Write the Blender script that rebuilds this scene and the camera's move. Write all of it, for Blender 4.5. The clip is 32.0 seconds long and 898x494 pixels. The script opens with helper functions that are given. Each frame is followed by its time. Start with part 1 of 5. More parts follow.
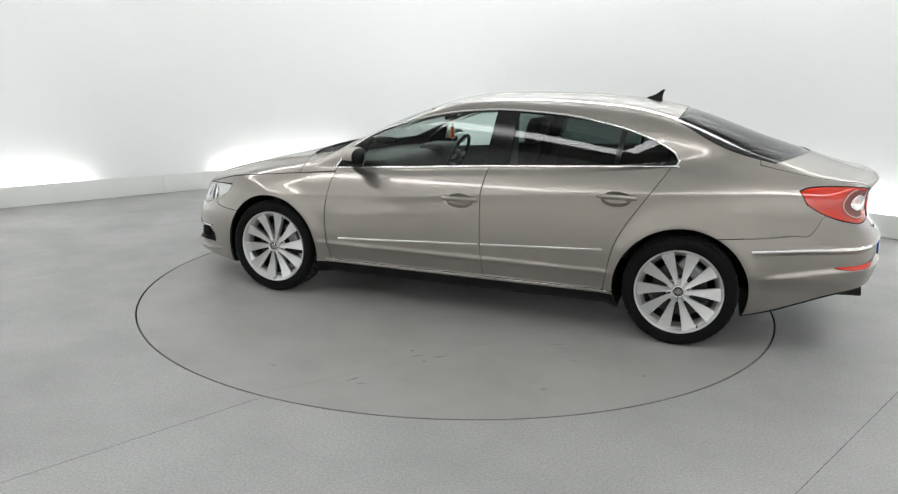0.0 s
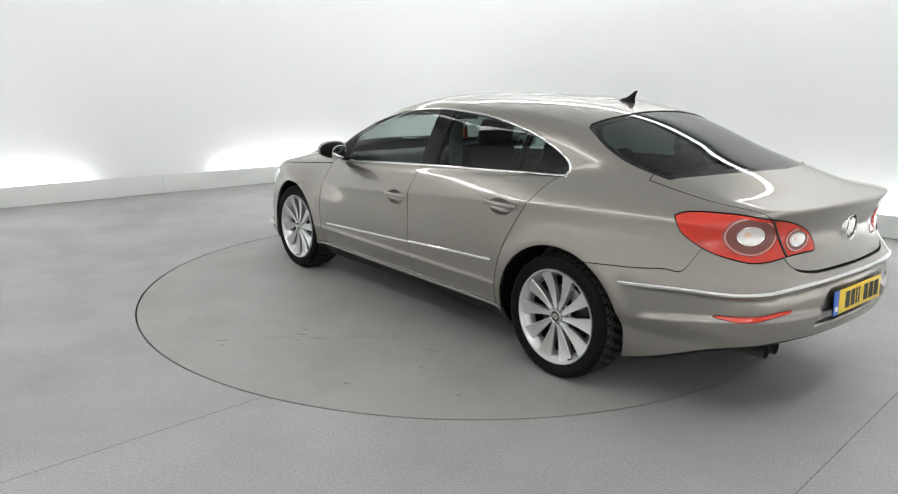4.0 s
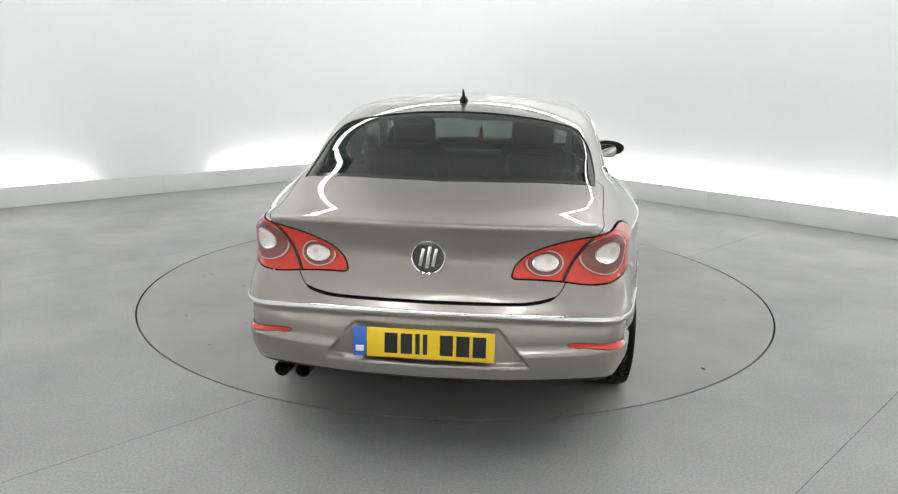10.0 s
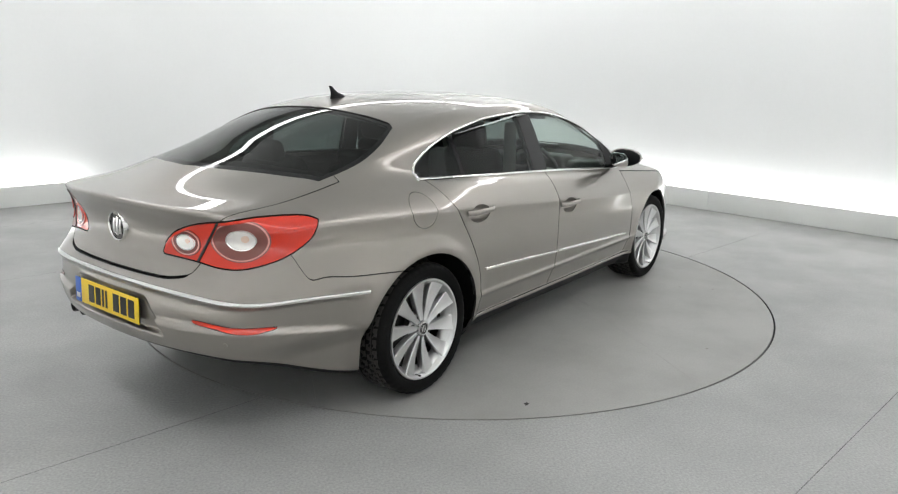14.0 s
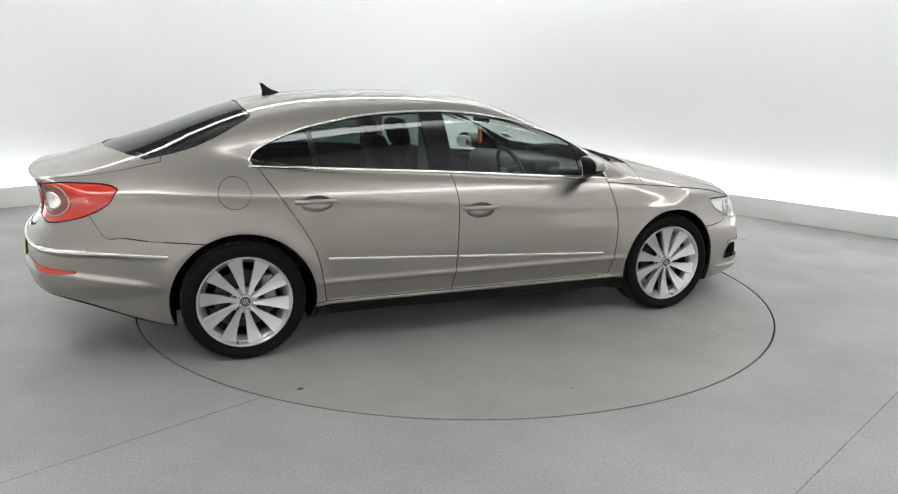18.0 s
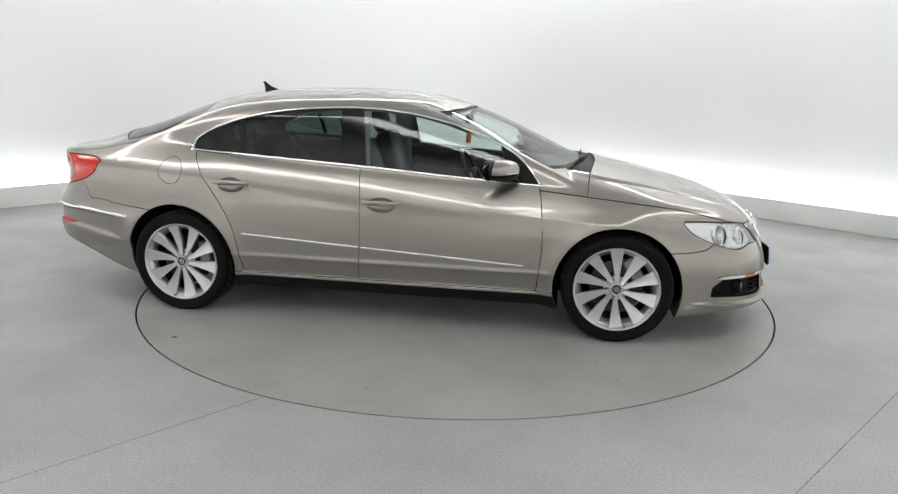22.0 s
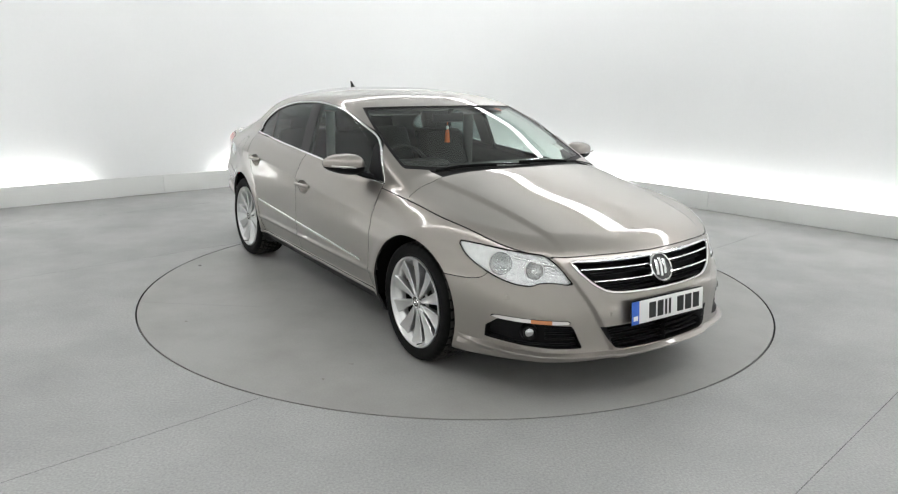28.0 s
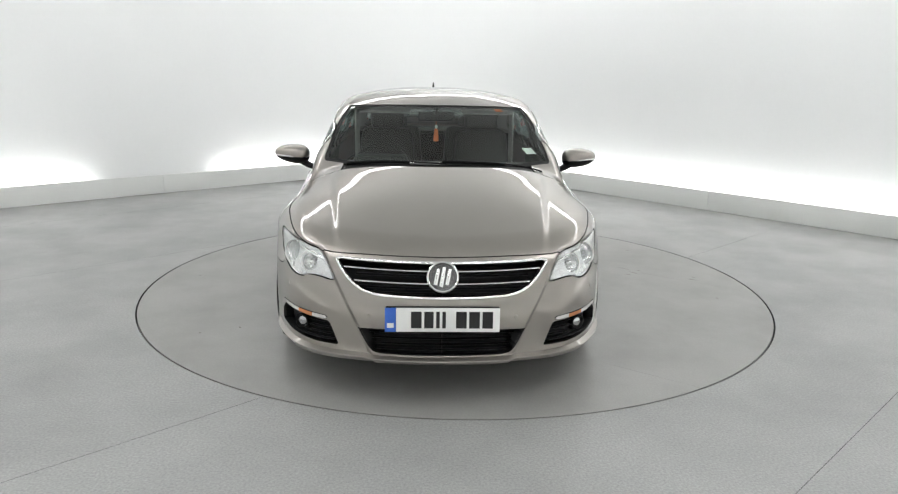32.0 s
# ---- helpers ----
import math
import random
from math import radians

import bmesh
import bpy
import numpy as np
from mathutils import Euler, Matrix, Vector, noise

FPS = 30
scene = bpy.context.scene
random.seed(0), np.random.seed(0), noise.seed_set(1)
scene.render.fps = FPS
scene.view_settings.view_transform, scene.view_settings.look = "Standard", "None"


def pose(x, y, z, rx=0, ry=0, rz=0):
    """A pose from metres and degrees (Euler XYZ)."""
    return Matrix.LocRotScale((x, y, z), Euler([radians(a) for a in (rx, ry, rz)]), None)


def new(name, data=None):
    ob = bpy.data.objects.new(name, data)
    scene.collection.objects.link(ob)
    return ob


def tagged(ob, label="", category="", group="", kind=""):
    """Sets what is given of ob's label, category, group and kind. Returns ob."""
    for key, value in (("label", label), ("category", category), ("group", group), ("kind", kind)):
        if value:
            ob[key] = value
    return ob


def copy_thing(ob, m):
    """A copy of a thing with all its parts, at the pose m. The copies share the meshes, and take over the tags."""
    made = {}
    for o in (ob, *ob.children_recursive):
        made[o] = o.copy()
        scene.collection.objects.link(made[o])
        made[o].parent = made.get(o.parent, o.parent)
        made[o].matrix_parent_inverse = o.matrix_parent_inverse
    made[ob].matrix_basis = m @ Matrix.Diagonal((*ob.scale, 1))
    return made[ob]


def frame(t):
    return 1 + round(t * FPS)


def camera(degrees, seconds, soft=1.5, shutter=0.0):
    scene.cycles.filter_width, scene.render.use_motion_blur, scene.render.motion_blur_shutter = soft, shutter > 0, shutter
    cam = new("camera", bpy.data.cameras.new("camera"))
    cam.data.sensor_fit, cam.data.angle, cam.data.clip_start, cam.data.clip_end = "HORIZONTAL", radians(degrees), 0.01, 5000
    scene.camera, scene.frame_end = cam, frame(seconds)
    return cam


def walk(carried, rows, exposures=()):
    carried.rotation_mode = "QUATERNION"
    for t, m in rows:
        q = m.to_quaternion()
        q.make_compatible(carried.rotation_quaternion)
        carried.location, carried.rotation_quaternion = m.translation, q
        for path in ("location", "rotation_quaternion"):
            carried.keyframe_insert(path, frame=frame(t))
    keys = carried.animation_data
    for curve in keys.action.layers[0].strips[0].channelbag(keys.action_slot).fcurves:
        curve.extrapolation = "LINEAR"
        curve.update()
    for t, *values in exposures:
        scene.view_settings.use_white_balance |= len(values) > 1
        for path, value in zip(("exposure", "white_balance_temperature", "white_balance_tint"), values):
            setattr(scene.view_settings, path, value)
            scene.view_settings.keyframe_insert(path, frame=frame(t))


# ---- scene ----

# ---- camera, turning and light ----
EYE = Vector((0.0, -5.144, 1.514))
cam = camera(64.29, 32.0, soft=1.2)


def eye_pose(yaw, pitch, roll):
    """The camera's pose: yaw to the right, pitch down, roll in degrees."""
    a, b, c = radians(yaw), radians(pitch), radians(roll)
    ahead = Vector((math.sin(a) * math.cos(b), math.cos(a) * math.cos(b), -math.sin(b)))
    right = Vector((math.cos(a), -math.sin(a), 0))
    up = right.cross(ahead)
    r, u = right * math.cos(c) + up * math.sin(c), up * math.cos(c) - right * math.sin(c)
    m = Matrix((r, u, -ahead)).transposed().to_4x4()
    return Matrix.Translation(EYE) @ m


VIEW = eye_pose(-0.54, 13.61, 1.07)
walk(cam, [(0.0, VIEW), (32.0, VIEW)])

# The turntable's heading in degrees, second by second.
HEADINGS = [160.7, 153.35, 145.89, 138.33, 130.68, 122.98, 115.26, 107.54, 99.82, 92.11, 84.39, 76.65, 68.9, 61.12, 53.32, 45.5, 37.67, 29.86, 22.06, 14.29, 6.55, -1.16, -8.84, -16.52, -24.2, -31.91, -39.66, -47.46, -55.32, -63.23, -71.17, -79.12, -87.07]
CAR_ON_TABLE = (-0.252, -0.158)

world = bpy.data.worlds.new("studio_air")
scene.world = world
world.use_nodes = True
world.node_tree.nodes["Background"].inputs[0].default_value = (0.9, 0.95, 1.0, 1)
world.node_tree.nodes["Background"].inputs[1].default_value = 0.05
scene.view_settings.exposure = 0.80
CEILING_GLOW, UPLIGHT_GLOW, FAR_FILL_GLOW, LINE_GLOW = 0.22, 12.6, 10.0, 6.2


# ---- materials ----
def mat(name, colour, rough=0.5, metal=0.0, grain=0.0, scale=40.0, bump=0.0, coat=0.0, spec=0.5, second=None, big=0.0, big_scale=2.0):
    """A surface: base colour, gloss, grain in colour and gloss at a small and a large scale, fine relief, clear coat."""
    m = bpy.data.materials.new(name)
    m.use_nodes = True
    nt = m.node_tree
    p = nt.nodes["Principled BSDF"]
    p.inputs["Base Color"].default_value = (*colour, 1)
    p.inputs["Roughness"].default_value = rough
    p.inputs["Metallic"].default_value = metal
    p.inputs["Specular IOR Level"].default_value = spec
    p.inputs["Coat Weight"].default_value = coat
    p.inputs["Coat Roughness"].default_value = 0.012
    if grain or bump or big:
        co = nt.nodes.new("ShaderNodeTexCoord")
        no = nt.nodes.new("ShaderNodeTexNoise")
        no.inputs["Scale"].default_value, no.inputs["Detail"].default_value = scale, 6
        nt.links.new(co.outputs["Object"], no.inputs["Vector"])
        lo = nt.nodes.new("ShaderNodeTexNoise")
        lo.inputs["Scale"].default_value, lo.inputs["Detail"].default_value, lo.inputs["Roughness"].default_value = big_scale, 8, 0.62
        nt.links.new(co.outputs["Object"], lo.inputs["Vector"])
        mix = nt.nodes.new("ShaderNodeMix")
        mix.data_type = "RGBA"
        mix.inputs[6].default_value = (*[c * (1 - grain) for c in colour], 1)
        mix.inputs[7].default_value = (*[min(1, c * (1 + grain)) for c in colour], 1)
        nt.links.new(no.outputs["Fac"], mix.inputs[0])
        mix2 = nt.nodes.new("ShaderNodeMix")
        mix2.data_type = "RGBA"
        mix2.inputs[7].default_value = (*(second or [c * 0.8 for c in colour]), 1)
        ramp = nt.nodes.new("ShaderNodeMapRange")
        ramp.inputs[1].default_value, ramp.inputs[2].default_value, ramp.inputs[4].default_value = 0.42, 0.75, big
        nt.links.new(lo.outputs["Fac"], ramp.inputs[0])
        nt.links.new(ramp.outputs[0], mix2.inputs[0])
        nt.links.new(mix.outputs[2], mix2.inputs[6])
        nt.links.new(mix2.outputs[2], p.inputs["Base Color"])
        rr = nt.nodes.new("ShaderNodeMapRange")
        rr.inputs[3].default_value, rr.inputs[4].default_value = max(0, rough - 0.6 * grain - 0.1 * big), min(1, rough + 0.6 * grain + 0.1 * big)
        nt.links.new(lo.outputs["Fac"], rr.inputs[0])
        nt.links.new(rr.outputs[0], p.inputs["Roughness"])
        if bump:
            b = nt.nodes.new("ShaderNodeBump")
            b.inputs["Strength"].default_value, b.inputs["Distance"].default_value = bump, 0.002
            nt.links.new(no.outputs["Fac"], b.inputs["Height"])
            nt.links.new(b.outputs[0], p.inputs["Normal"])
    return m


def glow(name, colour, strength, base=0.8):
    m = bpy.data.materials.new(name)
    m.use_nodes = True
    p = m.node_tree.nodes["Principled BSDF"]
    p.inputs["Base Color"].default_value = (base, base, base, 1)
    p.inputs["Emission Color"].default_value = (*colour, 1)
    p.inputs["Emission Strength"].default_value = strength
    return m


def clear(name, tint, ior=1.5, rough=0.0):
    """Thin sheet glass: tinted see-through with a mirror-like sheen that grows at a slant."""
    m = bpy.data.materials.new(name)
    m.use_nodes = True
    nt = m.node_tree
    nt.nodes.remove(nt.nodes["Principled BSDF"])
    t, g, mix, lw, up, fr = (nt.nodes.new("ShaderNode" + k) for k in ("BsdfTransparent", "BsdfGlossy", "MixShader", "LayerWeight", "Math", "MapRange"))
    t.inputs[0].default_value = (*tint, 1)
    g.inputs["Roughness"].default_value = rough
    lw.inputs["Blend"].default_value = 0.5
    up.operation = "POWER"
    up.inputs[1].default_value = 5.0
    fr.inputs[3].default_value, fr.inputs[4].default_value = ((ior - 1) / (ior + 1)) ** 2, 1.0
    nt.links.new(lw.outputs["Facing"], up.inputs[0])
    nt.links.new(up.outputs[0], fr.inputs[0])
    nt.links.new(fr.outputs[0], mix.inputs[0])
    nt.links.new(t.outputs[0], mix.inputs[1])
    nt.links.new(g.outputs[0], mix.inputs[2])
    nt.links.new(mix.outputs[0], nt.nodes["Material Output"].inputs[0])
    return m


PAINT = mat("taupe_metallic_paint", (0.325, 0.299, 0.275), 0.31, 0.90, coat=1.0, grain=0.02, scale=25, big=0.03, big_scale=1.3)
CHROME = mat("chrome", (0.82, 0.82, 0.81), 0.12, 1.0, grain=0.03, scale=60)
ALLOY = mat("silver_alloy", (0.66, 0.66, 0.66), 0.30, 0.85, grain=0.05, scale=300, coat=0.3)
ALLOY_DARK = mat("shaded_alloy", (0.30, 0.30, 0.30), 0.5, 0.8, grain=0.1, scale=80)
# darkened alloy: the shade between the spokes is put into the colour
ALLOY_SHADE = mat("rim_shade_alloy", (0.030, 0.029, 0.028), 0.6, 0.6, grain=0.15, scale=80)
RUBBER = mat("tyre_rubber", (0.008, 0.008, 0.008), 0.62, grain=0.3, scale=120, bump=0.2, spec=0.08)
TREAD = mat("dusty_tread", (0.050, 0.048, 0.045), 0.8, grain=0.3, scale=90, bump=0.2, spec=0.15)
PLASTIC = mat("black_plastic", (0.006, 0.006, 0.0065), 0.5, grain=0.2, scale=200, bump=0.15, spec=0.18)
GLOSS_BLACK = mat("gloss_black_trim", (0.006, 0.006, 0.007), 0.10, spec=0.35)
SEAM = mat("dark_shut_line", (0.02, 0.019, 0.018), 0.7)
LEATHER = mat("black_leather", (0.020, 0.019, 0.018), 0.48, grain=0.2, scale=150, bump=0.3)
DOOR_TRIM = mat("grey_door_trim", (0.13, 0.127, 0.12), 0.7, grain=0.12, scale=200, bump=0.2)
SOOT = mat("sooty_steel", (0.035, 0.034, 0.033), 0.5, 0.6, grain=0.3, scale=60)
LINING = mat("grey_headlining", (0.34, 0.34, 0.32), 0.9, grain=0.08, scale=300, bump=0.2)
CARPET = mat("dark_underside", (0.006, 0.006, 0.006), 0.95, grain=0.3, scale=60, bump=0.3, spec=0.1)
# very dark too, so the shade behind the spokes lies in the colour
STEEL = mat("brake_steel", (0.06, 0.059, 0.057), 0.45, 0.8, grain=0.15, scale=90)
GLASS_CLEAR = clear("windscreen_glass", (0.80, 0.86, 0.83))
GLASS_FRONT = clear("side_glass", (0.74, 0.83, 0.80))
GLASS_DARK = clear("privacy_glass", (0.20, 0.25, 0.24))
GLASS_BACK = clear("tinted_back_glass", (0.19, 0.225, 0.215))
LAMP_COVER = clear("lamp_cover", (0.95, 0.96, 0.96))
LAMP_INSIDE = mat("silvered_lamp_bowl", (0.86, 0.86, 0.85), 0.32, 0.4, grain=0.14, scale=45, bump=0.4)
LAMP_FACET = mat("grey_lamp_reflector", (0.78, 0.78, 0.78), 0.22, 0.85, grain=0.25, scale=55, bump=1.0)
LENS_GREY = mat("smoky_lens", (0.52, 0.53, 0.54), 0.10, 0.9, grain=0.1, scale=40, coat=1.0)
BADGE_DARK = mat("dark_badge_field", (0.10, 0.10, 0.10), 0.25, 0.8)
LAMP_LENS = clear("projector_lens", (0.93, 0.94, 0.94), ior=1.6)
RED_LENS = mat("red_lens", (0.62, 0.030, 0.012), 0.12, spec=0.4, coat=0.8, grain=0.08, scale=160)
DARK_RED_LENS = mat("smoked_red_lens", (0.21, 0.075, 0.065), 0.16, spec=0.3, coat=0.25, grain=0.12, scale=90)
WHITE_LENS = mat("clear_white_lens", (0.80, 0.78, 0.76), 0.15, 0.3, coat=1.0, grain=0.1, scale=60)
RING_LENS = mat("pale_red_lens", (0.70, 0.33, 0.28), 0.15, spec=0.4, coat=0.3)
BULB = mat("amber_bulb", (0.70, 0.52, 0.42), 0.25, 0.2, coat=0.5)
AMBER = mat("amber_lens", (0.52, 0.20, 0.075), 0.2, coat=0.8)
PLATE_YELLOW = mat("yellow_plate", (0.85, 0.58, 0.01), 0.4, grain=0.02, scale=500, coat=0.3)
PLATE_WHITE = mat("white_plate", (0.80, 0.80, 0.78), 0.4, grain=0.02, scale=500, coat=0.3)
PLATE_BLUE = mat("blue_band", (0.03, 0.13, 0.55), 0.4, coat=0.3)
INK = mat("black_ink", (0.01, 0.01, 0.01), 0.5)
ORANGE = mat("orange_tassel", (0.80, 0.20, 0.06), 0.8, grain=0.15, scale=200)
STICKER = mat("pale_paper", (0.75, 0.8, 0.76), 0.6)
MIRROR = mat("mirror_glass", (0.85, 0.87, 0.88), 0.02, 1.0)
FLOOR = mat("grey_painted_concrete", (0.350, 0.354, 0.348), 0.42, grain=0.50, scale=95, bump=0.10, big=0.45, second=(0.240, 0.242, 0.238), big_scale=1.3)
TABLE = mat("grey_turntable_paint", (0.340, 0.340, 0.326), 0.40, grain=0.17, scale=100, bump=0.07, big=0.6, second=(0.245, 0.239, 0.224), big_scale=1.6)
SCUFF = mat("worn_paint", (0.245, 0.235, 0.215), 0.7, grain=0.2, scale=200)
SCUFF_DARK = mat("dark_chip", (0.04, 0.038, 0.036), 0.8, grain=0.2, scale=200)
PIT = mat("dark_joint", (0.03, 0.03, 0.03), 0.9)
WALL = mat("white_studio_paint", (0.86, 0.87, 0.87), 0.75, grain=0.015, scale=30, bump=0.03, big=0.05, big_scale=0.5)
CURB = mat("white_upstand_paint", (0.74, 0.75, 0.73), 0.55, grain=0.02, scale=40, big=0.08)
CEIL = mat("grey_ceiling_paint", (0.20, 0.205, 0.20), 0.9, grain=0.03, scale=20)
LED = glow("uplight_strip", (1.0, 1.0, 1.0), UPLIGHT_GLOW)
# fill light for the strips added along the unseen walls
LED_FILL = glow("fill_uplight_strip", (1.0, 0.98, 0.95), FAR_FILL_GLOW)
LED_LINE = glow("light_line_tube", (1.0, 1.0, 1.0), LINE_GLOW)
# faint glow of the added overhead fill panel
PANEL_GLOW = glow("ceiling_fill_panel", (0.955, 1.0, 0.965), CEILING_GLOW, 0.25)


# ---- mesh helpers ----
def part(name, bm, material, parent=None, label="", smooth_deg=40):
    """Links a bmesh as one mesh object under a thing or a part."""
    me = bpy.data.meshes.new(name)
    bmesh.ops.recalc_face_normals(bm, faces=bm.faces)
    for f in bm.faces:
        f.smooth = True
    for e in bm.edges:
        if len(e.link_faces) == 2 and e.calc_face_angle(0) > radians(smooth_deg):
            e.smooth = False
    bm.to_mesh(me)
    bm.free()
    me.materials.append(material)
    ob = new(name, me)
    if parent:
        ob.parent = parent
    return tagged(ob, label)


def thing(name, label, category, group="", kind=""):
    return tagged(new(name), label, category, group, kind)


def rbox(size, centre=(0, 0, 0), bevel=0.01, turn=None, segments=3, taper=None, bm=None):
    """A box with rounded edges; taper scales its top in x and y."""
    bm = bm or bmesh.new()
    made = bmesh.ops.create_cube(bm, size=1)["verts"]
    for v in made:
        v.co = Vector((v.co.x * size[0], v.co.y * size[1], v.co.z * size[2]))
        if taper and v.co.z > 0:
            v.co.x, v.co.y = v.co.x * taper[0], v.co.y * taper[1]
    edges = list({e for v in made for e in v.link_edges})
    if bevel:
        out = bmesh.ops.bevel(bm, geom=edges, offset=bevel, segments=segments, profile=0.5, affect="EDGES")
        made = list(set(made) & set(bm.verts)) + out["verts"]
        made = list({v for v in made if v.is_valid})
    m = Matrix.Translation(centre) @ (turn or Matrix())
    bmesh.ops.transform(bm, matrix=m, verts=made)
    return bm


def lathe(profile, n=48, axis="y", bm=None, closed=False):
    """A ring of revolution from (radius, along) pairs."""
    bm = bm or bmesh.new()
    rings = []
    for r, h in profile:
        ring = []
        for i in range(n):
            a = 2 * math.pi * i / n
            c, s = r * math.cos(a), r * math.sin(a)
            ring.append(bm.verts.new({"y": (c, h, s), "x": (h, c, s), "z": (c, s, h)}[axis]))
        rings.append(ring)
    pairs = list(zip(rings, rings[1:] + ([rings[0]] if closed else [])))
    for a, b in pairs if closed else pairs[:len(rings) - 1]:
        for i in range(n):
            bm.faces.new((a[i], a[(i + 1) % n], b[(i + 1) % n], b[i]))
    if not closed:
        for ring in (rings[0], rings[-1]):
            if (ring[0].co - ring[n // 2].co).length > 1e-5:
                bm.faces.new(ring)
    return bm


def orb(size, centre, power=2.4, n=28, shape=None, bm=None):
    """A rounded solid (superellipsoid); shape may move its points."""
    bm = bm or bmesh.new()
    rows = []
    e = 2 / power
    sg = lambda c: math.copysign(abs(c) ** e, c)
    for i in range(1, n // 2):
        b = math.pi * i / (n // 2) - math.pi / 2
        row = []
        for j in range(n):
            a = 2 * math.pi * j / n
            p = Vector((sg(math.cos(b)) * sg(math.cos(a)), sg(math.cos(b)) * sg(math.sin(a)), sg(math.sin(b))))
            row.append(p)
        rows.append(row)
    put = lambda p: bm.verts.new(Vector(centre) + (shape(Vector((p.x * size[0], p.y * size[1], p.z * size[2]))) if shape else Vector((p.x * size[0], p.y * size[1], p.z * size[2]))))
    vs = [[put(p) for p in row] for row in rows]
    lo, hi = put(Vector((0, 0, -1))), put(Vector((0, 0, 1)))
    for a, b in zip(vs, vs[1:]):
        for j in range(n):
            bm.faces.new((a[j], a[(j + 1) % n], b[(j + 1) % n], b[j]))
    for j in range(n):
        bm.faces.new((lo, vs[0][(j + 1) % n], vs[0][j]))
        bm.faces.new((hi, vs[-1][j], vs[-1][(j + 1) % n]))
    return bm


def sweep(points, outs, wide, deep, bm=None, closed=False, n=8, ends=True):
    """A rounded strip along points; outs are the ways out of the surface, wide is across, deep is along out."""
    bm = bm or bmesh.new()
    pts, outs = [Vector(p) for p in points], [Vector(o).normalized() for o in outs]
    rings = []
    for i, p in enumerate(pts):
        a = pts[i - 1] if i or closed else pts[i]
        b = pts[(i + 1) % len(pts)] if i + 1 < len(pts) or closed else pts[i]
        t = (b - a).normalized()
        s = t.cross(outs[i]).normalized()
        o = s.cross(t)
        rings.append([bm.verts.new(p + s * (wide / 2 * math.cos(2 * math.pi * k / n)) + o * (deep / 2 * math.sin(2 * math.pi * k / n))) for k in range(n)])
    for a, b in list(zip(rings, rings[1:])) + ([(rings[-1], rings[0])] if closed else []):
        for k in range(n):
            bm.faces.new((a[k], a[(k + 1) % n], b[(k + 1) % n], b[k]))
    if ends and not closed:
        bm.faces.new(rings[0]), bm.faces.new(rings[-1])
    return bm


def mirrored(bm):
    out = bm.copy()
    for v in out.verts:
        v.co.y = -v.co.y
    return out


def curve(points, n=8, closed=False):
    """A smooth line through the points."""
    p = [np.array(q, float) for q in points]
    m, out = len(p), []
    for i in range(m if closed else m - 1):
        a, b, c, d = (p[k % m] if closed else p[min(max(k, 0), m - 1)] for k in (i - 1, i, i + 1, i + 2))
        for s in np.arange(n) / n:
            out.append(0.5 * (2 * b + (c - a) * s + (2 * a - 5 * b + 4 * c - d) * s ** 2 + (3 * b - a - 3 * c + d) * s ** 3))
    return np.array(out if closed else out + [p[-1]])


# ---- the studio ----
def clip(mesh, f):
    """Keeps the part of a triangle mesh (points, triangles, normals) where f is below zero."""
    V, F, N = mesh
    inside = f < 0
    count = inside[F].sum(1)
    keep = F[count == 3]
    cut_a, cut_b = [], []
    tris = []
    one, two = F[count == 1], F[count == 2]
    if len(one):
        k = np.argmax(inside[one], 1)
        one = one[np.arange(len(one))[:, None], (k[:, None] + np.arange(3)) % 3]
    if len(two):
        k = np.argmin(inside[two], 1)
        two = two[np.arange(len(two))[:, None], (k[:, None] + np.arange(3)) % 3]
    pairs = np.concatenate([one[:, [0, 1]], one[:, [0, 2]], two[:, [0, 1]], two[:, [0, 2]]]) if len(one) + len(two) else np.zeros((0, 2), int)
    key = np.sort(pairs, 1)
    uniq, back = np.unique(key, axis=0, return_inverse=True)
    back = back.ravel()
    if len(uniq):
        fa, fb = f[uniq[:, 0]], f[uniq[:, 1]]
        s = (fa / (fa - fb))[:, None]
        V = np.concatenate([V, V[uniq[:, 0]] * (1 - s) + V[uniq[:, 1]] * s])
        nn = N[uniq[:, 0]] * (1 - s) + N[uniq[:, 1]] * s
        N = np.concatenate([N, nn / np.linalg.norm(nn, axis=1, keepdims=True)])
        at = back + len(f)
        a, b = len(one), len(two)
        p1, p2, q1, q2 = at[:a], at[a:2 * a], at[2 * a:2 * a + b], at[2 * a + b:]
        tris = [np.stack([one[:, 0], p1, p2], 1), np.stack([q1, two[:, 1], two[:, 2]], 1), np.stack([q1, two[:, 2], q2], 1)]
    F = np.concatenate([keep, *tris]) if len(tris) else keep
    used = np.unique(F)
    new_at = np.zeros(len(V), int)
    new_at[used] = np.arange(len(used))
    return V[used], new_at[F], N[used]


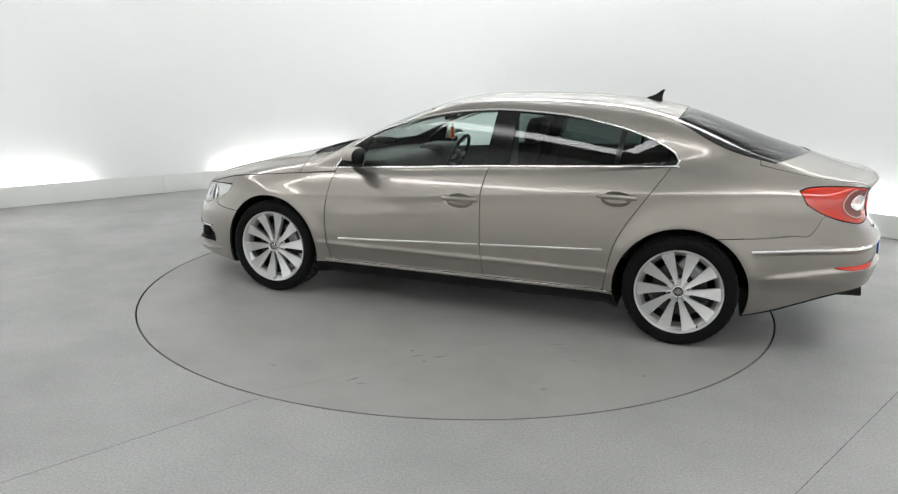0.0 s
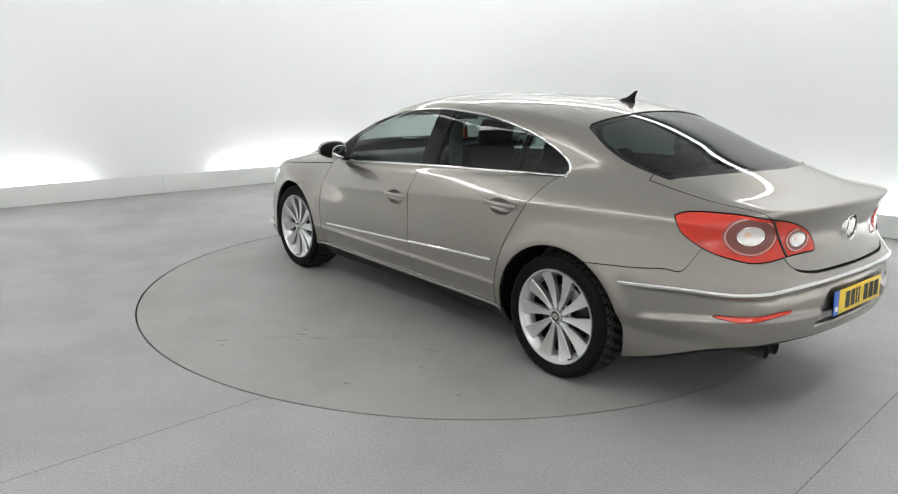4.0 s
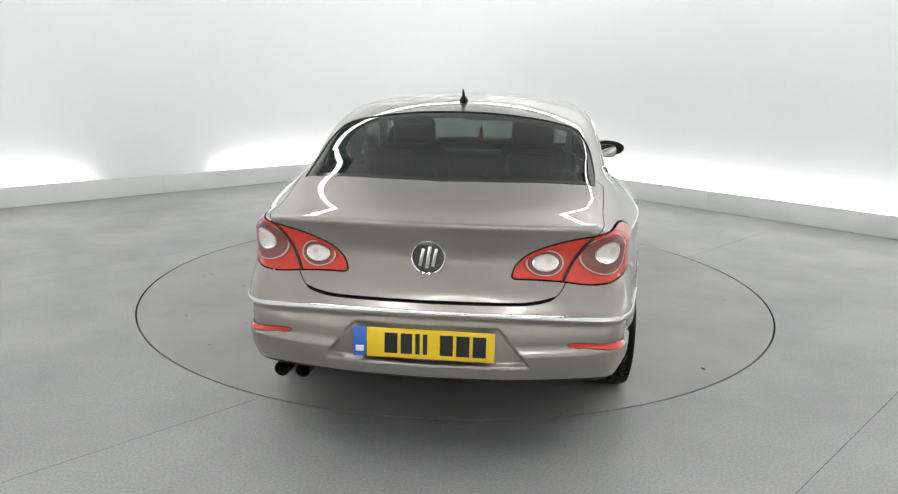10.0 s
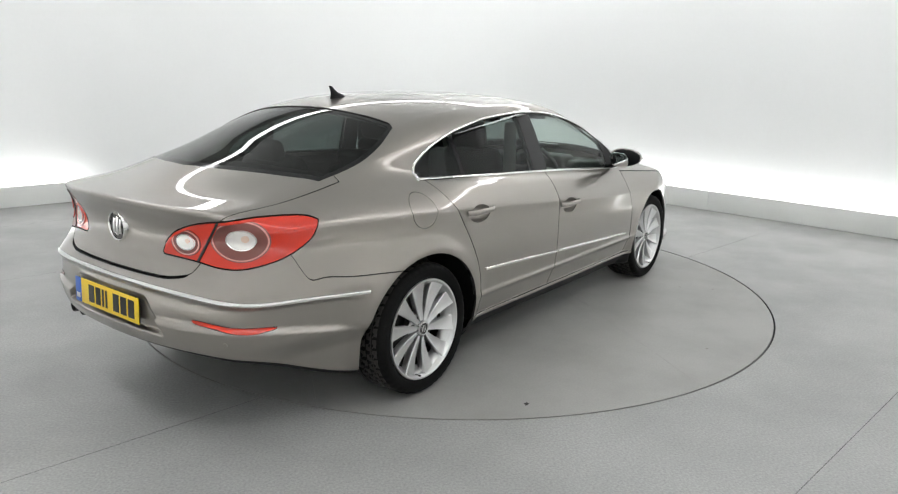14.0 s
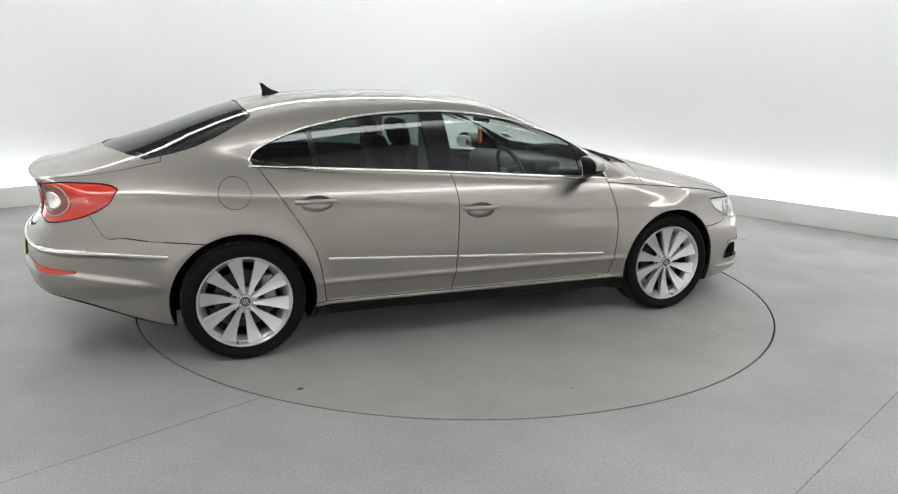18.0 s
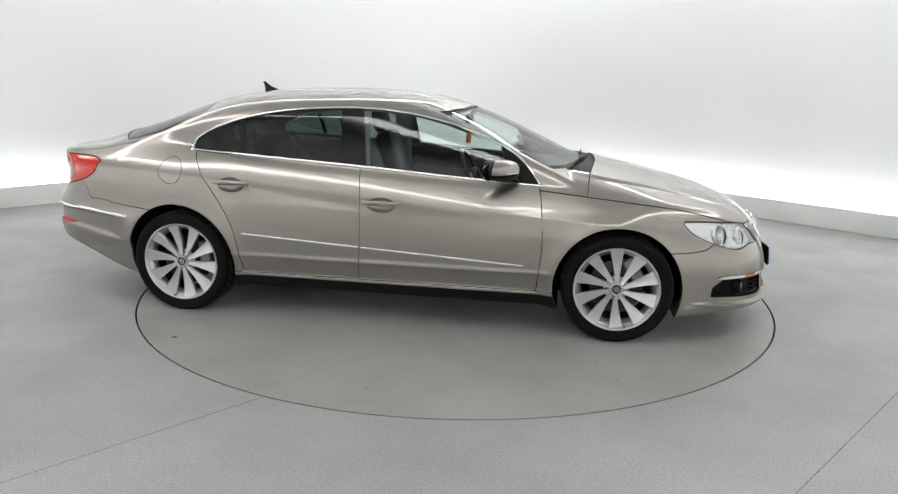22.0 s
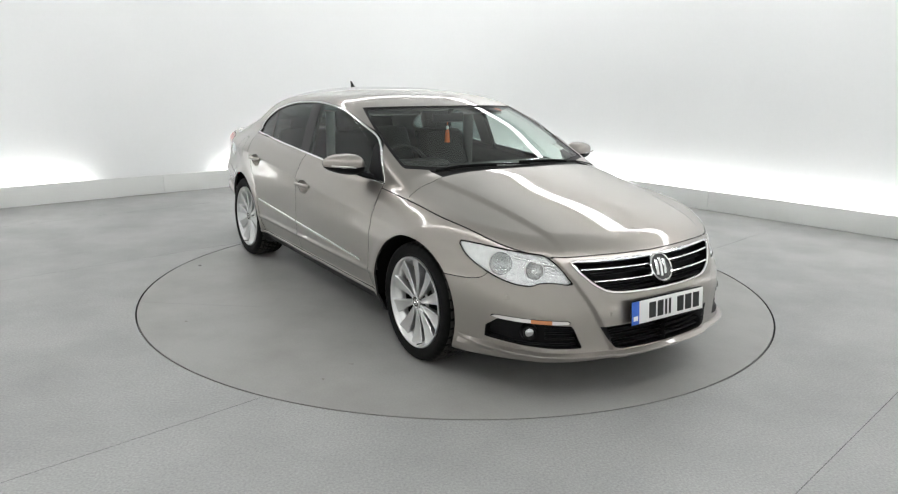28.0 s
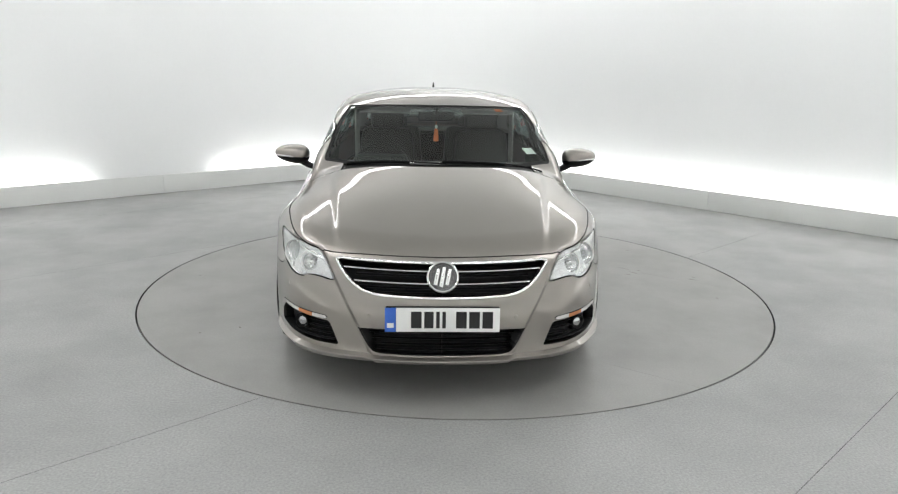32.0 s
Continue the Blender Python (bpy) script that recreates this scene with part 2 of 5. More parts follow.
def rims(mesh, depth, skip_middle=False):
    """Walls of the given depth down from the open edges of a mesh."""
    V, F, N = mesh
    e = np.concatenate([F[:, [0, 1]], F[:, [1, 2]], F[:, [2, 0]]])
    key = np.sort(e, 1)
    _, first, count = np.unique(key, axis=0, return_index=True, return_counts=True)
    e = e[first[count == 1]]
    if skip_middle:
        e = e[~((np.abs(V[e[:, 0], 1]) < 1e-5) & (np.abs(V[e[:, 1], 1]) < 1e-5))]
    a, b = e[:, 0], e[:, 1]
    quad = np.stack([V[b], V[a], V[a] - depth * N[a], V[b] - depth * N[b]], 1)
    if depth < 0:
        quad = quad[:, ::-1]
    n = np.cross(quad[:, 1] - quad[:, 0], quad[:, 2] - quad[:, 0])
    n /= np.maximum(np.linalg.norm(n, axis=1, keepdims=True), 1e-12)
    return quad.reshape(-1, 3), np.arange(len(quad) * 4).reshape(-1, 4), np.repeat(n, 4, 0)


def sheet(name, mesh, material, parent=None, label="", depth=0.012, sides="both", raise_by=0.0, rim=None, also=None):
    """Links a cut piece of skin, with its edge walls, as one mesh. sides: both halves joined, left or right."""
    V, F, N = mesh
    V = V + N * raise_by
    blocks = []
    rv, rf, rn = rims((V, F, N), depth, sides == "both") if depth else (np.zeros((0, 3)), np.zeros((0, 4), int), np.zeros((0, 3)))
    for side in ((1, -1) if sides == "both" else (1,) if sides == "left" else (-1,)):
        s = np.array([1, side, 1])
        blocks += [(V * s, F[:, ::side], N * s, 0), (rv * s, rf[:, ::side], rn * s, 1)]
    if also:
        m, side = also
        s = np.array([1, side, 1])
        blocks.append((m[0] * s, m[1][:, ::side], m[2] * s, 0))
    verts, faces, norms, slots, base = [], [], [], [], 0
    for v, f, n, slot in blocks:
        verts.append(v), norms.append(n)
        faces += (f + base).tolist()
        slots += [slot] * len(f)
        base += len(v)
    me = bpy.data.meshes.new(name)
    me.from_pydata(np.concatenate(verts).tolist(), [], faces)
    me.materials.append(material)
    me.materials.append(rim or SEAM)
    me.polygons.foreach_set("material_index", slots)
    me.polygons.foreach_set("use_smooth", [True] * len(faces))
    me.update()
    me.normals_split_custom_set_from_vertices(np.concatenate(norms).tolist())
    ob = new(name, me)
    if parent:
        ob.parent = parent
    return tagged(ob, label)


# Walls of the square room: each way out from the turntable's centre, and how far.
WALL_A, WALL_B = radians(132.9), radians(44.7)   # the ways out to the two walls in view
ROOM = [(WALL_A, 5.34), (WALL_B, 4.56), (WALL_A + math.pi, 5.0), (WALL_B + math.pi, 5.0)]
TABLE_R, ROOM_H = 2.196, 3.9


def room_corners(inset=0.0):
    out = []
    for (a, d), (b, e) in zip(ROOM, ROOM[1:] + ROOM[:1]):
        m = np.array([[math.cos(a), math.sin(a)], [math.cos(b), math.sin(b)]])
        out.append(np.linalg.solve(m, [d - inset, e - inset]))
    return out


def flat_grid(step, x0, x1, y0, y1, z=0.0):
    xs, ys = np.arange(x0, x1 + step, step), np.arange(y0, y1 + step, step)
    X, Y = np.meshgrid(xs, ys, indexing="ij")
    n = len(ys)
    i = (np.arange(len(xs) - 1)[:, None] * n + np.arange(n - 1)).ravel()
    F = np.concatenate([np.stack([i, i + n, i + n + 1], 1), np.stack([i, i + n + 1, i + 1], 1)])
    V = np.stack([X.ravel(), Y.ravel(), np.full(X.size, z)], 1)
    return V, F, np.tile([0.0, 0, 1], (len(V), 1))


def build_floor():
    base = flat_grid(2.0, -12, 12, -12, 12, -0.03)
    floor = sheet("floor", base, PIT, None, "grey painted concrete studio floor with saw-cut joints", depth=0, sides="left")
    tagged(floor, category="floor", kind="structure")
    g = flat_grid(0.06, -8.1, 8.1, -8.1, 8.1)
    V = g[0]
    for a, d in ROOM:
        m = clip(g, V[:, 0] * math.cos(a) + V[:, 1] * math.sin(a) - d - 0.3)
        g, V = m, m[0]
    g = clip(g, TABLE_R + 0.005 - np.hypot(V[:, 0], V[:, 1]))
    cuts = [-9.0, -4.9, -2.85, -0.785, 2.16, 4.2, 9.0]
    for lo, hi in zip(cuts, cuts[1:]):
        V = g[0]
        n = V[:, 0] * math.cos(radians(134.9)) + V[:, 1] * math.sin(radians(134.9))
        s = clip(g, np.maximum(lo + 0.0010 - n, n - hi + 0.0010))
        if len(s[1]):
            sheet("slab", s, FLOOR, floor, depth=0.02, sides="left", rim=PIT)


def wall_of(name, path, material, label, thick=0.2):
    """A wall along a path in the plan, inner face on the path."""
    bm = bmesh.new()
    rows = []
    for i, p in enumerate(path):
        a, b = path[max(i - 1, 0)], path[min(i + 1, len(path) - 1)]
        t = np.array(b) - np.array(a)
        out = np.array([-t[1], t[0]]) / np.hypot(*t)
        q = np.array(p) + out * thick
        rows.append([bm.verts.new((*p, -0.03)), bm.verts.new((*p, ROOM_H)), bm.verts.new((*q, ROOM_H)), bm.verts.new((*q, -0.03))])
    for a, b in zip(rows, rows[1:]):
        for i in range(4):
            bm.faces.new((a[i], a[(i + 1) % 4], b[(i + 1) % 4], b[i]))
    bm.faces.new(rows[0]), bm.faces.new(rows[-1])
    return tagged(part(name, bm, material, None, label), category="wall", kind="structure")


def build_walls():
    # the two walls in view run into one another round a wide curve
    ua, ub = np.array([math.cos(WALL_A), math.sin(WALL_A)]), np.array([math.cos(WALL_B), math.sin(WALL_B)])
    corner = np.linalg.solve(np.array([ua, ub]), [ROOM[0][1], ROOM[1][1]])
    centre = np.linalg.solve(np.array([ua, ub]), [ROOM[0][1] - 2.2, ROOM[1][1] - 2.2])
    arc = [centre + 2.2 * np.array([math.cos(a), math.sin(a)]) for a in np.linspace(WALL_A, WALL_B, 25)]
    ends = room_corners()
    wall_of("wall_north", [ends[3]] + arc + [ends[1]], WALL, "smooth matt white studio wall, glowing softly along its foot")
    for name, k in (("wall_south_east", 2), ("wall_south_west", 3)):
        a, d = ROOM[k]
        u = np.array([math.cos(a), math.sin(a)])
        v = np.array([u[1], -u[0]])
        wall_of(name, sorted((ends[k - 1], ends[k]), key=lambda p: p @ v), WALL, "plain matt white studio wall")
    ceiling = part("ceiling", rbox((18, 18, 0.2), (0, 0, ROOM_H + 0.1), 0), CEIL, None, "grey matt studio ceiling")
    tagged(ceiling, category="ceiling", kind="structure")
    # a low upstand runs along each wall and hides the strip lights behind it
    # strips on walls 2 and 3, out of view, are added as fill light
    spans = {0: [(-5.0, -0.62), (1.12, 5.2)], 1: [(-5.0, 5.2)], 2: [(-4.7, 4.7)], 3: [(-4.7, 4.7)]}
    for k, (a, d) in enumerate(ROOM):
        turn = pose(0, 0, 0, 0, 0, math.degrees(a))
        up = thing("upstand", "low white painted upstand along the foot of the wall", "upstand", "upstands along the walls")
        up.matrix_basis = turn
        for lo, hi in ((-5.4, -2.6), (-2.6, 0.2), (0.2, 3.0), (3.0, 5.8)) if k < 2 else ((-4.8, -1.6), (-1.6, 1.6), (1.6, 4.8)):
            lo2, hi2 = lo + 0.001, hi - 0.001
            part("board", rbox((0.03, hi2 - lo2, 0.226), (d - 0.185, (lo2 + hi2) / 2, 0.119), 0.003), CURB, up)
        for lo, hi in spans[k]:
            lamp = thing("strip_light", "white strip light on the floor behind the upstand, added where unseen", "strip light", "strip lights behind the upstands")
            lamp.matrix_basis = turn
            part("tube", rbox((0.05, hi - lo, 0.03), (d - 0.08, (lo + hi) / 2, 0.10), 0.008), LED if k < 2 else LED_FILL, lamp, "glowing white tube")
            part("tray", rbox((0.09, hi - lo, 0.082), (d - 0.085, (lo + hi) / 2, 0.042), 0.004), CURB, lamp)


def build_ceiling_lights():
    """A wide faint fill panel, added out of view, edged by bright lines."""
    m0 = pose(0, 0, ROOM_H - 0.02, 0, 0, math.degrees(WALL_A))
    one = thing("ceiling_light", "wide faintly glowing grey fill panel in a slim frame, added unseen", "ceiling light")
    part("diffuser", rbox((6.4, 6.4, 0.03), (0, 0, -0.02), 0.004), PANEL_GLOW, one, "faintly glowing grey diffuser")
    for x, y, sx, sy in ((3.22, 0, 0.03, 6.5), (-3.22, 0, 0.03, 6.5), (0, 3.22, 6.4, 0.03), (0, -3.22, 6.4, 0.03)):
        part("frame", rbox((sx, sy, 0.05), (x, y, -0.02), 0.005), CURB, one)
    one.matrix_basis = m0
    for x, y, sx, sy in ((3.8, 0, 0.26, 7.3), (-3.8, 0, 0.26, 7.3), (0, 3.8, 7.3, 0.26), (0, -3.8, 7.3, 0.26)):
        line = thing("light_line", "long bright white linear ceiling lamp", "light line", "light lines on the ceiling")
        line.matrix_basis = m0
        part("tube", rbox((sx, sy, 0.04), (x, y, -0.07), 0.01), LED_LINE, line, "glowing white tube")
        part("holder", rbox((sx + 0.03, sy + 0.03, 0.02), (x, y, -0.041), 0.004), CURB, line)


def build_turntable():
    """The round table that carries the car, flush with the floor."""
    table = thing("turntable", "round grey painted turntable set flush in the floor", "turntable")
    g = flat_grid(0.06, -2.28, 2.28, -2.28, 2.28)
    g = clip(g, np.hypot(g[0][:, 0], g[0][:, 1]) - TABLE_R + 0.006)
    across = lambda m: m[0] @ np.array([0.788, -0.616, 0])
    cuts = [-9, -1.16, 0.75, 9]
    for lo, hi in zip(cuts, cuts[1:]):
        n = across(g)
        sheet("deck_plate", clip(g, np.maximum(lo + 0.0006 - n, n - hi + 0.0006)), TABLE, table, depth=0.02, sides="left", rim=TABLE)
    # small scuffs and chips in the paint
    for x, y, w, h, turn in ((-1.41, -1.49, 0.022, 0.014, 20), (-0.30, 1.44, 0.05, 0.008, 35), (-0.24, 1.38, 0.022, 0.010, 70), (-0.36, 1.50, 0.016, 0.012, 0), (1.0, -1.35, 0.020, 0.006, 50), (1.10, -1.56, 0.012, 0.008, 0), (-0.13, -1.92, 0.014, 0.009, 15), (-0.97, 0.98, 0.055, 0.005, 28), (-1.01, 1.02, 0.030, 0.004, 40), (-0.11, 1.85, 0.050, 0.010, 60), (-0.17, 1.88, 0.030, 0.006, 20), (-1.04, 1.60, 0.022, 0.010, 30), (-1.49, 1.24, 0.016, 0.011, 75), (-1.11, 1.18, 0.024, 0.005, 15), (0.36, 1.85, 0.022, 0.006, 5), (-0.42, 1.40, 0.060, 0.007, 42)):
        bm = bmesh.new()
        ring = [bm.verts.new((w * (0.75 + 0.25 * math.sin(5 * a + x * 9)) * math.cos(a), h * (0.75 + 0.25 * math.cos(3 * a + y * 7)) * math.sin(a), 0)) for a in np.linspace(0, 2 * math.pi, 18, endpoint=False)]
        top = bmesh.ops.extrude_face_region(bm, geom=[bm.faces.new(ring)])["geom"]
        bmesh.ops.translate(bm, vec=(0, 0, 0.0012), verts=[v for v in top if isinstance(v, bmesh.types.BMVert)])
        ob = part("scuff", bm, SCUFF_DARK if w == 0.022 and h == 0.014 else SCUFF, table)
        ob.matrix_basis = pose(x, y, -0.0006, 0, 0, turn)
    return table


build_floor()
build_walls()
build_ceiling_lights()
turntable = build_turntable()


# ---- the car ----
# The car's skin as one smooth closed form: x forward, y to the left, z up, origin midway between the axles.
def spline(xs, vs):
    """A natural cubic through the points, as a quick table."""
    xs, vs = np.array(xs, float), np.array(vs, float)
    n, h = len(xs), np.diff(xs)
    a, b = np.eye(n), np.zeros(n)
    for i in range(1, n - 1):
        a[i, i - 1:i + 2] = h[i - 1], 2 * (h[i - 1] + h[i]), h[i]
        b[i] = 6 * ((vs[i + 1] - vs[i]) / h[i] - (vs[i] - vs[i - 1]) / h[i - 1])
    m = np.linalg.solve(a, b)
    g = np.linspace(xs[0], xs[-1], 3000)
    i = np.clip(np.searchsorted(xs, g) - 1, 0, n - 2)
    l, r = xs[i + 1] - g, g - xs[i]
    t = (m[i] * l ** 3 + m[i + 1] * r ** 3) / (6 * h[i]) + (vs[i] / h[i] - m[i] * h[i] / 6) * l + (vs[i + 1] / h[i] - m[i + 1] * h[i] / 6) * r
    return lambda q: np.interp(q, g, t)


def smax(a, b, k):
    h = np.maximum(k - np.abs(a - b), 0) / k
    return np.maximum(a, b) + h * h * k / 4


def smooth(a, b, q):
    u = np.clip((q - a) / (b - a), 0, 1)
    return u * u * (3 - 2 * u)


crease_z = spline([-2.6, -1.95, -1.63, -1.23, -0.83, -0.185, 0.31, 0.82, 1.35, 1.8, 2.5], [0.90, 0.905, 0.900, 0.885, 0.855, 0.803, 0.758, 0.722, 0.70, 0.68, 0.64])
belt_z = spline([-2.6, -2.0, -1.6, -1.24, -0.84, -0.18, 0.33, 0.9, 1.3, 1.7, 2.5], [0.98, 1.02, 1.035, 1.02, 0.997, 0.961, 0.923, 0.882, 0.85, 0.81, 0.70])
taper = spline([-2.6, -2.4, -2.1, -1.755, -1.35, -0.8, 0, 0.7, 1.35, 1.69, 2.0, 2.5], [0.77, 0.805, 0.858, 0.925, 0.98, 0.995, 1, 1, 1.0, 0.984, 0.893, 0.78])
side_low = spline([0.0, 0.14, 0.22, 0.29, 0.36, 0.44, 0.52, 0.60, 0.75, 0.88, 0.965, 1.0], [0.76, 0.80, 0.858, 0.880, 0.891, 0.898, 0.905, 0.911, 0.9130, 0.9115, 0.9105, 0.912])
nose_x = spline([0.0, 0.10, 0.17, 0.24, 0.30, 0.38, 0.48, 0.56, 0.61, 0.66, 0.72, 0.9, 1.6], [2.18, 2.27, 2.325, 2.325, 2.315, 2.31, 2.297, 2.268, 2.243, 2.212, 2.165, 1.98, 1.3])
tail_x = spline([0.0, 0.20, 0.29, 0.36, 0.42, 0.53, 0.62, 0.66, 0.70, 0.74, 0.80, 0.87, 0.94, 1.0, 1.1, 1.6], [2.10, 2.29, 2.36, 2.405, 2.434, 2.460, 2.456, 2.443, 2.412, 2.384, 2.362, 2.355, 2.375, 2.415, 2.47, 2.7])
nose_round = spline([0, 0.15, 0.26, 0.48, 0.6, 0.69, 0.78, 0.86, 1.0], [0, 0.006, 0.018, 0.066, 0.122, 0.205, 0.35, 0.57, 1.1])
tail_round = spline([0, 0.15, 0.31, 0.43, 0.6, 0.71, 0.78, 0.86, 1.0], [0, 0.005, 0.02, 0.042, 0.095, 0.165, 0.27, 0.50, 1.1])
top_z = spline([-2.6, -2.41, -2.3, -2.07, -1.7, -1.24, -0.84, -0.18, 0.33, 0.8, 1.071, 1.387, 1.688, 1.996, 2.2, 2.4], [0.965, 0.992, 1.012, 1.05, 1.09, 1.09, 1.06, 1.02, 0.99, 0.995, 1.0, 0.943, 0.871, 0.781, 0.712, 0.63])
top_drop = spline([-2.6, -2.3, -2.0, -1.6, -1.2, -0.5, 0.5, 0.9, 1.19, 1.48, 1.72, 1.94, 2.3], [0.05, 0.06, 0.09, 0.07, 0.07, 0.07, 0.08, 0.10, 0.115, 0.085, 0.06, 0.035, 0.03])
roof_z = spline([-3.6, -2.7, -2.3, -2.05, -1.777, -1.364, -1.028, -0.766, -0.539, -0.157, 0.154, 0.411, 0.634, 0.84, 1.071, 1.3, 1.6, 3.2], [-0.1, 0.62, 0.93, 1.07, 1.171, 1.314, 1.382, 1.403, 1.409, 1.403, 1.368, 1.293, 1.207, 1.111, 1.003, 0.89, 0.74, -0.1])
roof_bow = spline([-2.7, -2.0, -1.3, -0.6, 0.0, 0.5, 0.9, 1.2, 1.7], [-0.45, -0.42, -0.22, 0.0, 0.10, 0.22, 0.21, 0.21, 0.21])
roof_drop = spline([-2.7, -1.5, -0.5, 0.3, 1.6], [0.04, 0.07, 0.07, 0.035, 0.02])
cabin_w = spline([-2.7, -2.2, -1.8, -1.3, -0.84, -0.2, 0.3, 0.9, 1.3, 1.7], [0.55, 0.61, 0.66, 0.735, 0.79, 0.815, 0.815, 0.79, 0.75, 0.71])
ridge_z = spline([-2.6, -2.45, -2.31, -2.11, -1.77, -1.5], [0.522, 0.522, 0.516, 0.488, 0.42, 0.36])
strip_z = spline([-2.6, -2.43, -2.357, -2.095, -1.727, -1.5], [0.69, 0.672, 0.652, 0.622, 0.59, 0.575])
shield_y = spline([0.0, 0.253, 0.363, 0.516, 0.68, 0.9, 1.6], [0.24, 0.333, 0.382, 0.462, 0.556, 0.70, 0.8])
AXLE, HUB_Z, ARCHES = 1.3555, 0.320, {1: 0.368, -1: 0.376}


def skin(x, y, z):
    """Below zero inside the car, above zero outside, about in metres."""
    y = np.abs(y)
    zc, zb = crease_z(x), belt_z(x)
    v = np.clip((z - zc) / (zb - zc), -3, 2.2)
    v = 0.5 * (v + np.sqrt(v * v + 0.0012))
    w = (side_low(np.minimum(z / zc, 1.0)) - (0.090 + 0.05 * smooth(-0.9, -1.6, x)) * (0.68 * v + 0.32 * v * v)) * taper(x)
    w = w - 0.03 * smooth(-1.3, -2.0, x) * smooth(0.6, 0.82, z) - 0.03 * np.exp(-((x - 1.05) / 0.35) ** 2) * smooth(0.6, 0.76, z) - 0.012 * smooth(1.6, 1.9, x) * smooth(0.42, 0.22, z) - 0.042 * smooth(0.46, 0.35, z) * smooth(-1.50, -1.80, x)
    w = w + (0.008 * np.exp(-((z - 0.398) / 0.014) ** 2) - 0.25 * np.clip(0.395 - z, 0, 0.112) + 0.014 * smooth(0.292, 0.274, z) - 0.5 * np.clip(0.268 - z, 0, 0.1)) * smooth(1.02, 0.9, np.abs(x))
    for end, radius in ARCHES.items():
        r = np.hypot(x - end * AXLE, z - HUB_Z)
        w = w + 0.011 * np.exp(-((r - radius - 0.012) / 0.05) ** 2) * smooth(0.16, 0.3, z)
    side = y - w
    front = x - nose_x(z) + nose_round(y)
    front = front + 0.018 * smooth(-0.008, 0.008, y - shield_y(z)) * smooth(0.72, 0.66, z)
    back = -x - tail_x(z) + tail_round(y)
    bulge = 0.012 * smooth(1.0, 1.3, x) * smooth(-0.016, 0.026, y - 0.61 + 0.13 * (x - 1.2))
    top = z - top_z(x) + bulge + top_drop(x) * (y / 0.8) ** (2.2 + 1.4 * smooth(0.6, 1.2, x))
    floor = 0.165 + 0.235 * smooth(-1.6, -2.42, x) + 0.040 * smooth(1.6, 2.2, x) - z
    low = smax(smax(side, front, 0.10), back, 0.08)
    low = smax(low, top, 0.03 + 0.05 * smooth(-2.35, -1.9, x) * (1 - smooth(-1.5, -1.0, x)) + 0.04 * smooth(0.7, 1.3, x))
    low = smax(low, floor, 0.03)
    shelf = smooth(0.0, 0.026, z - ridge_z(x)) * smooth(0.0, 0.02, strip_z(x) - 0.008 - z)
    bay = smooth(0.0, 0.014, 0.29 + 0.75 * (0.606 - z) - y) * smooth(0.474, 0.486, z) * smooth(0.630, 0.616, z)
    low = low + np.maximum(0.020 * shelf, 0.026 * bay) * smooth(-1.72, -1.9, x)
    h = z - zb
    glass = y - cabin_w(x) + np.where(h > 0, 0.30 * h + 0.22 * h * h, 0.3 * h)
    roof = z - roof_z(x + roof_bow(x) * y * y) + roof_drop(x) * (y / 0.62) ** 2.6
    cab = smax(smax(glass, roof, 0.07 - 0.03 * smooth(0.1, 0.5, x)), 0.78 + 0.20 * smooth(-1.3, -1.9, x) - z, 0.05)
    k = 0.012 + 0.09 * smooth(-1.15, -1.6, x)
    return -smax(-low, -cab, k)


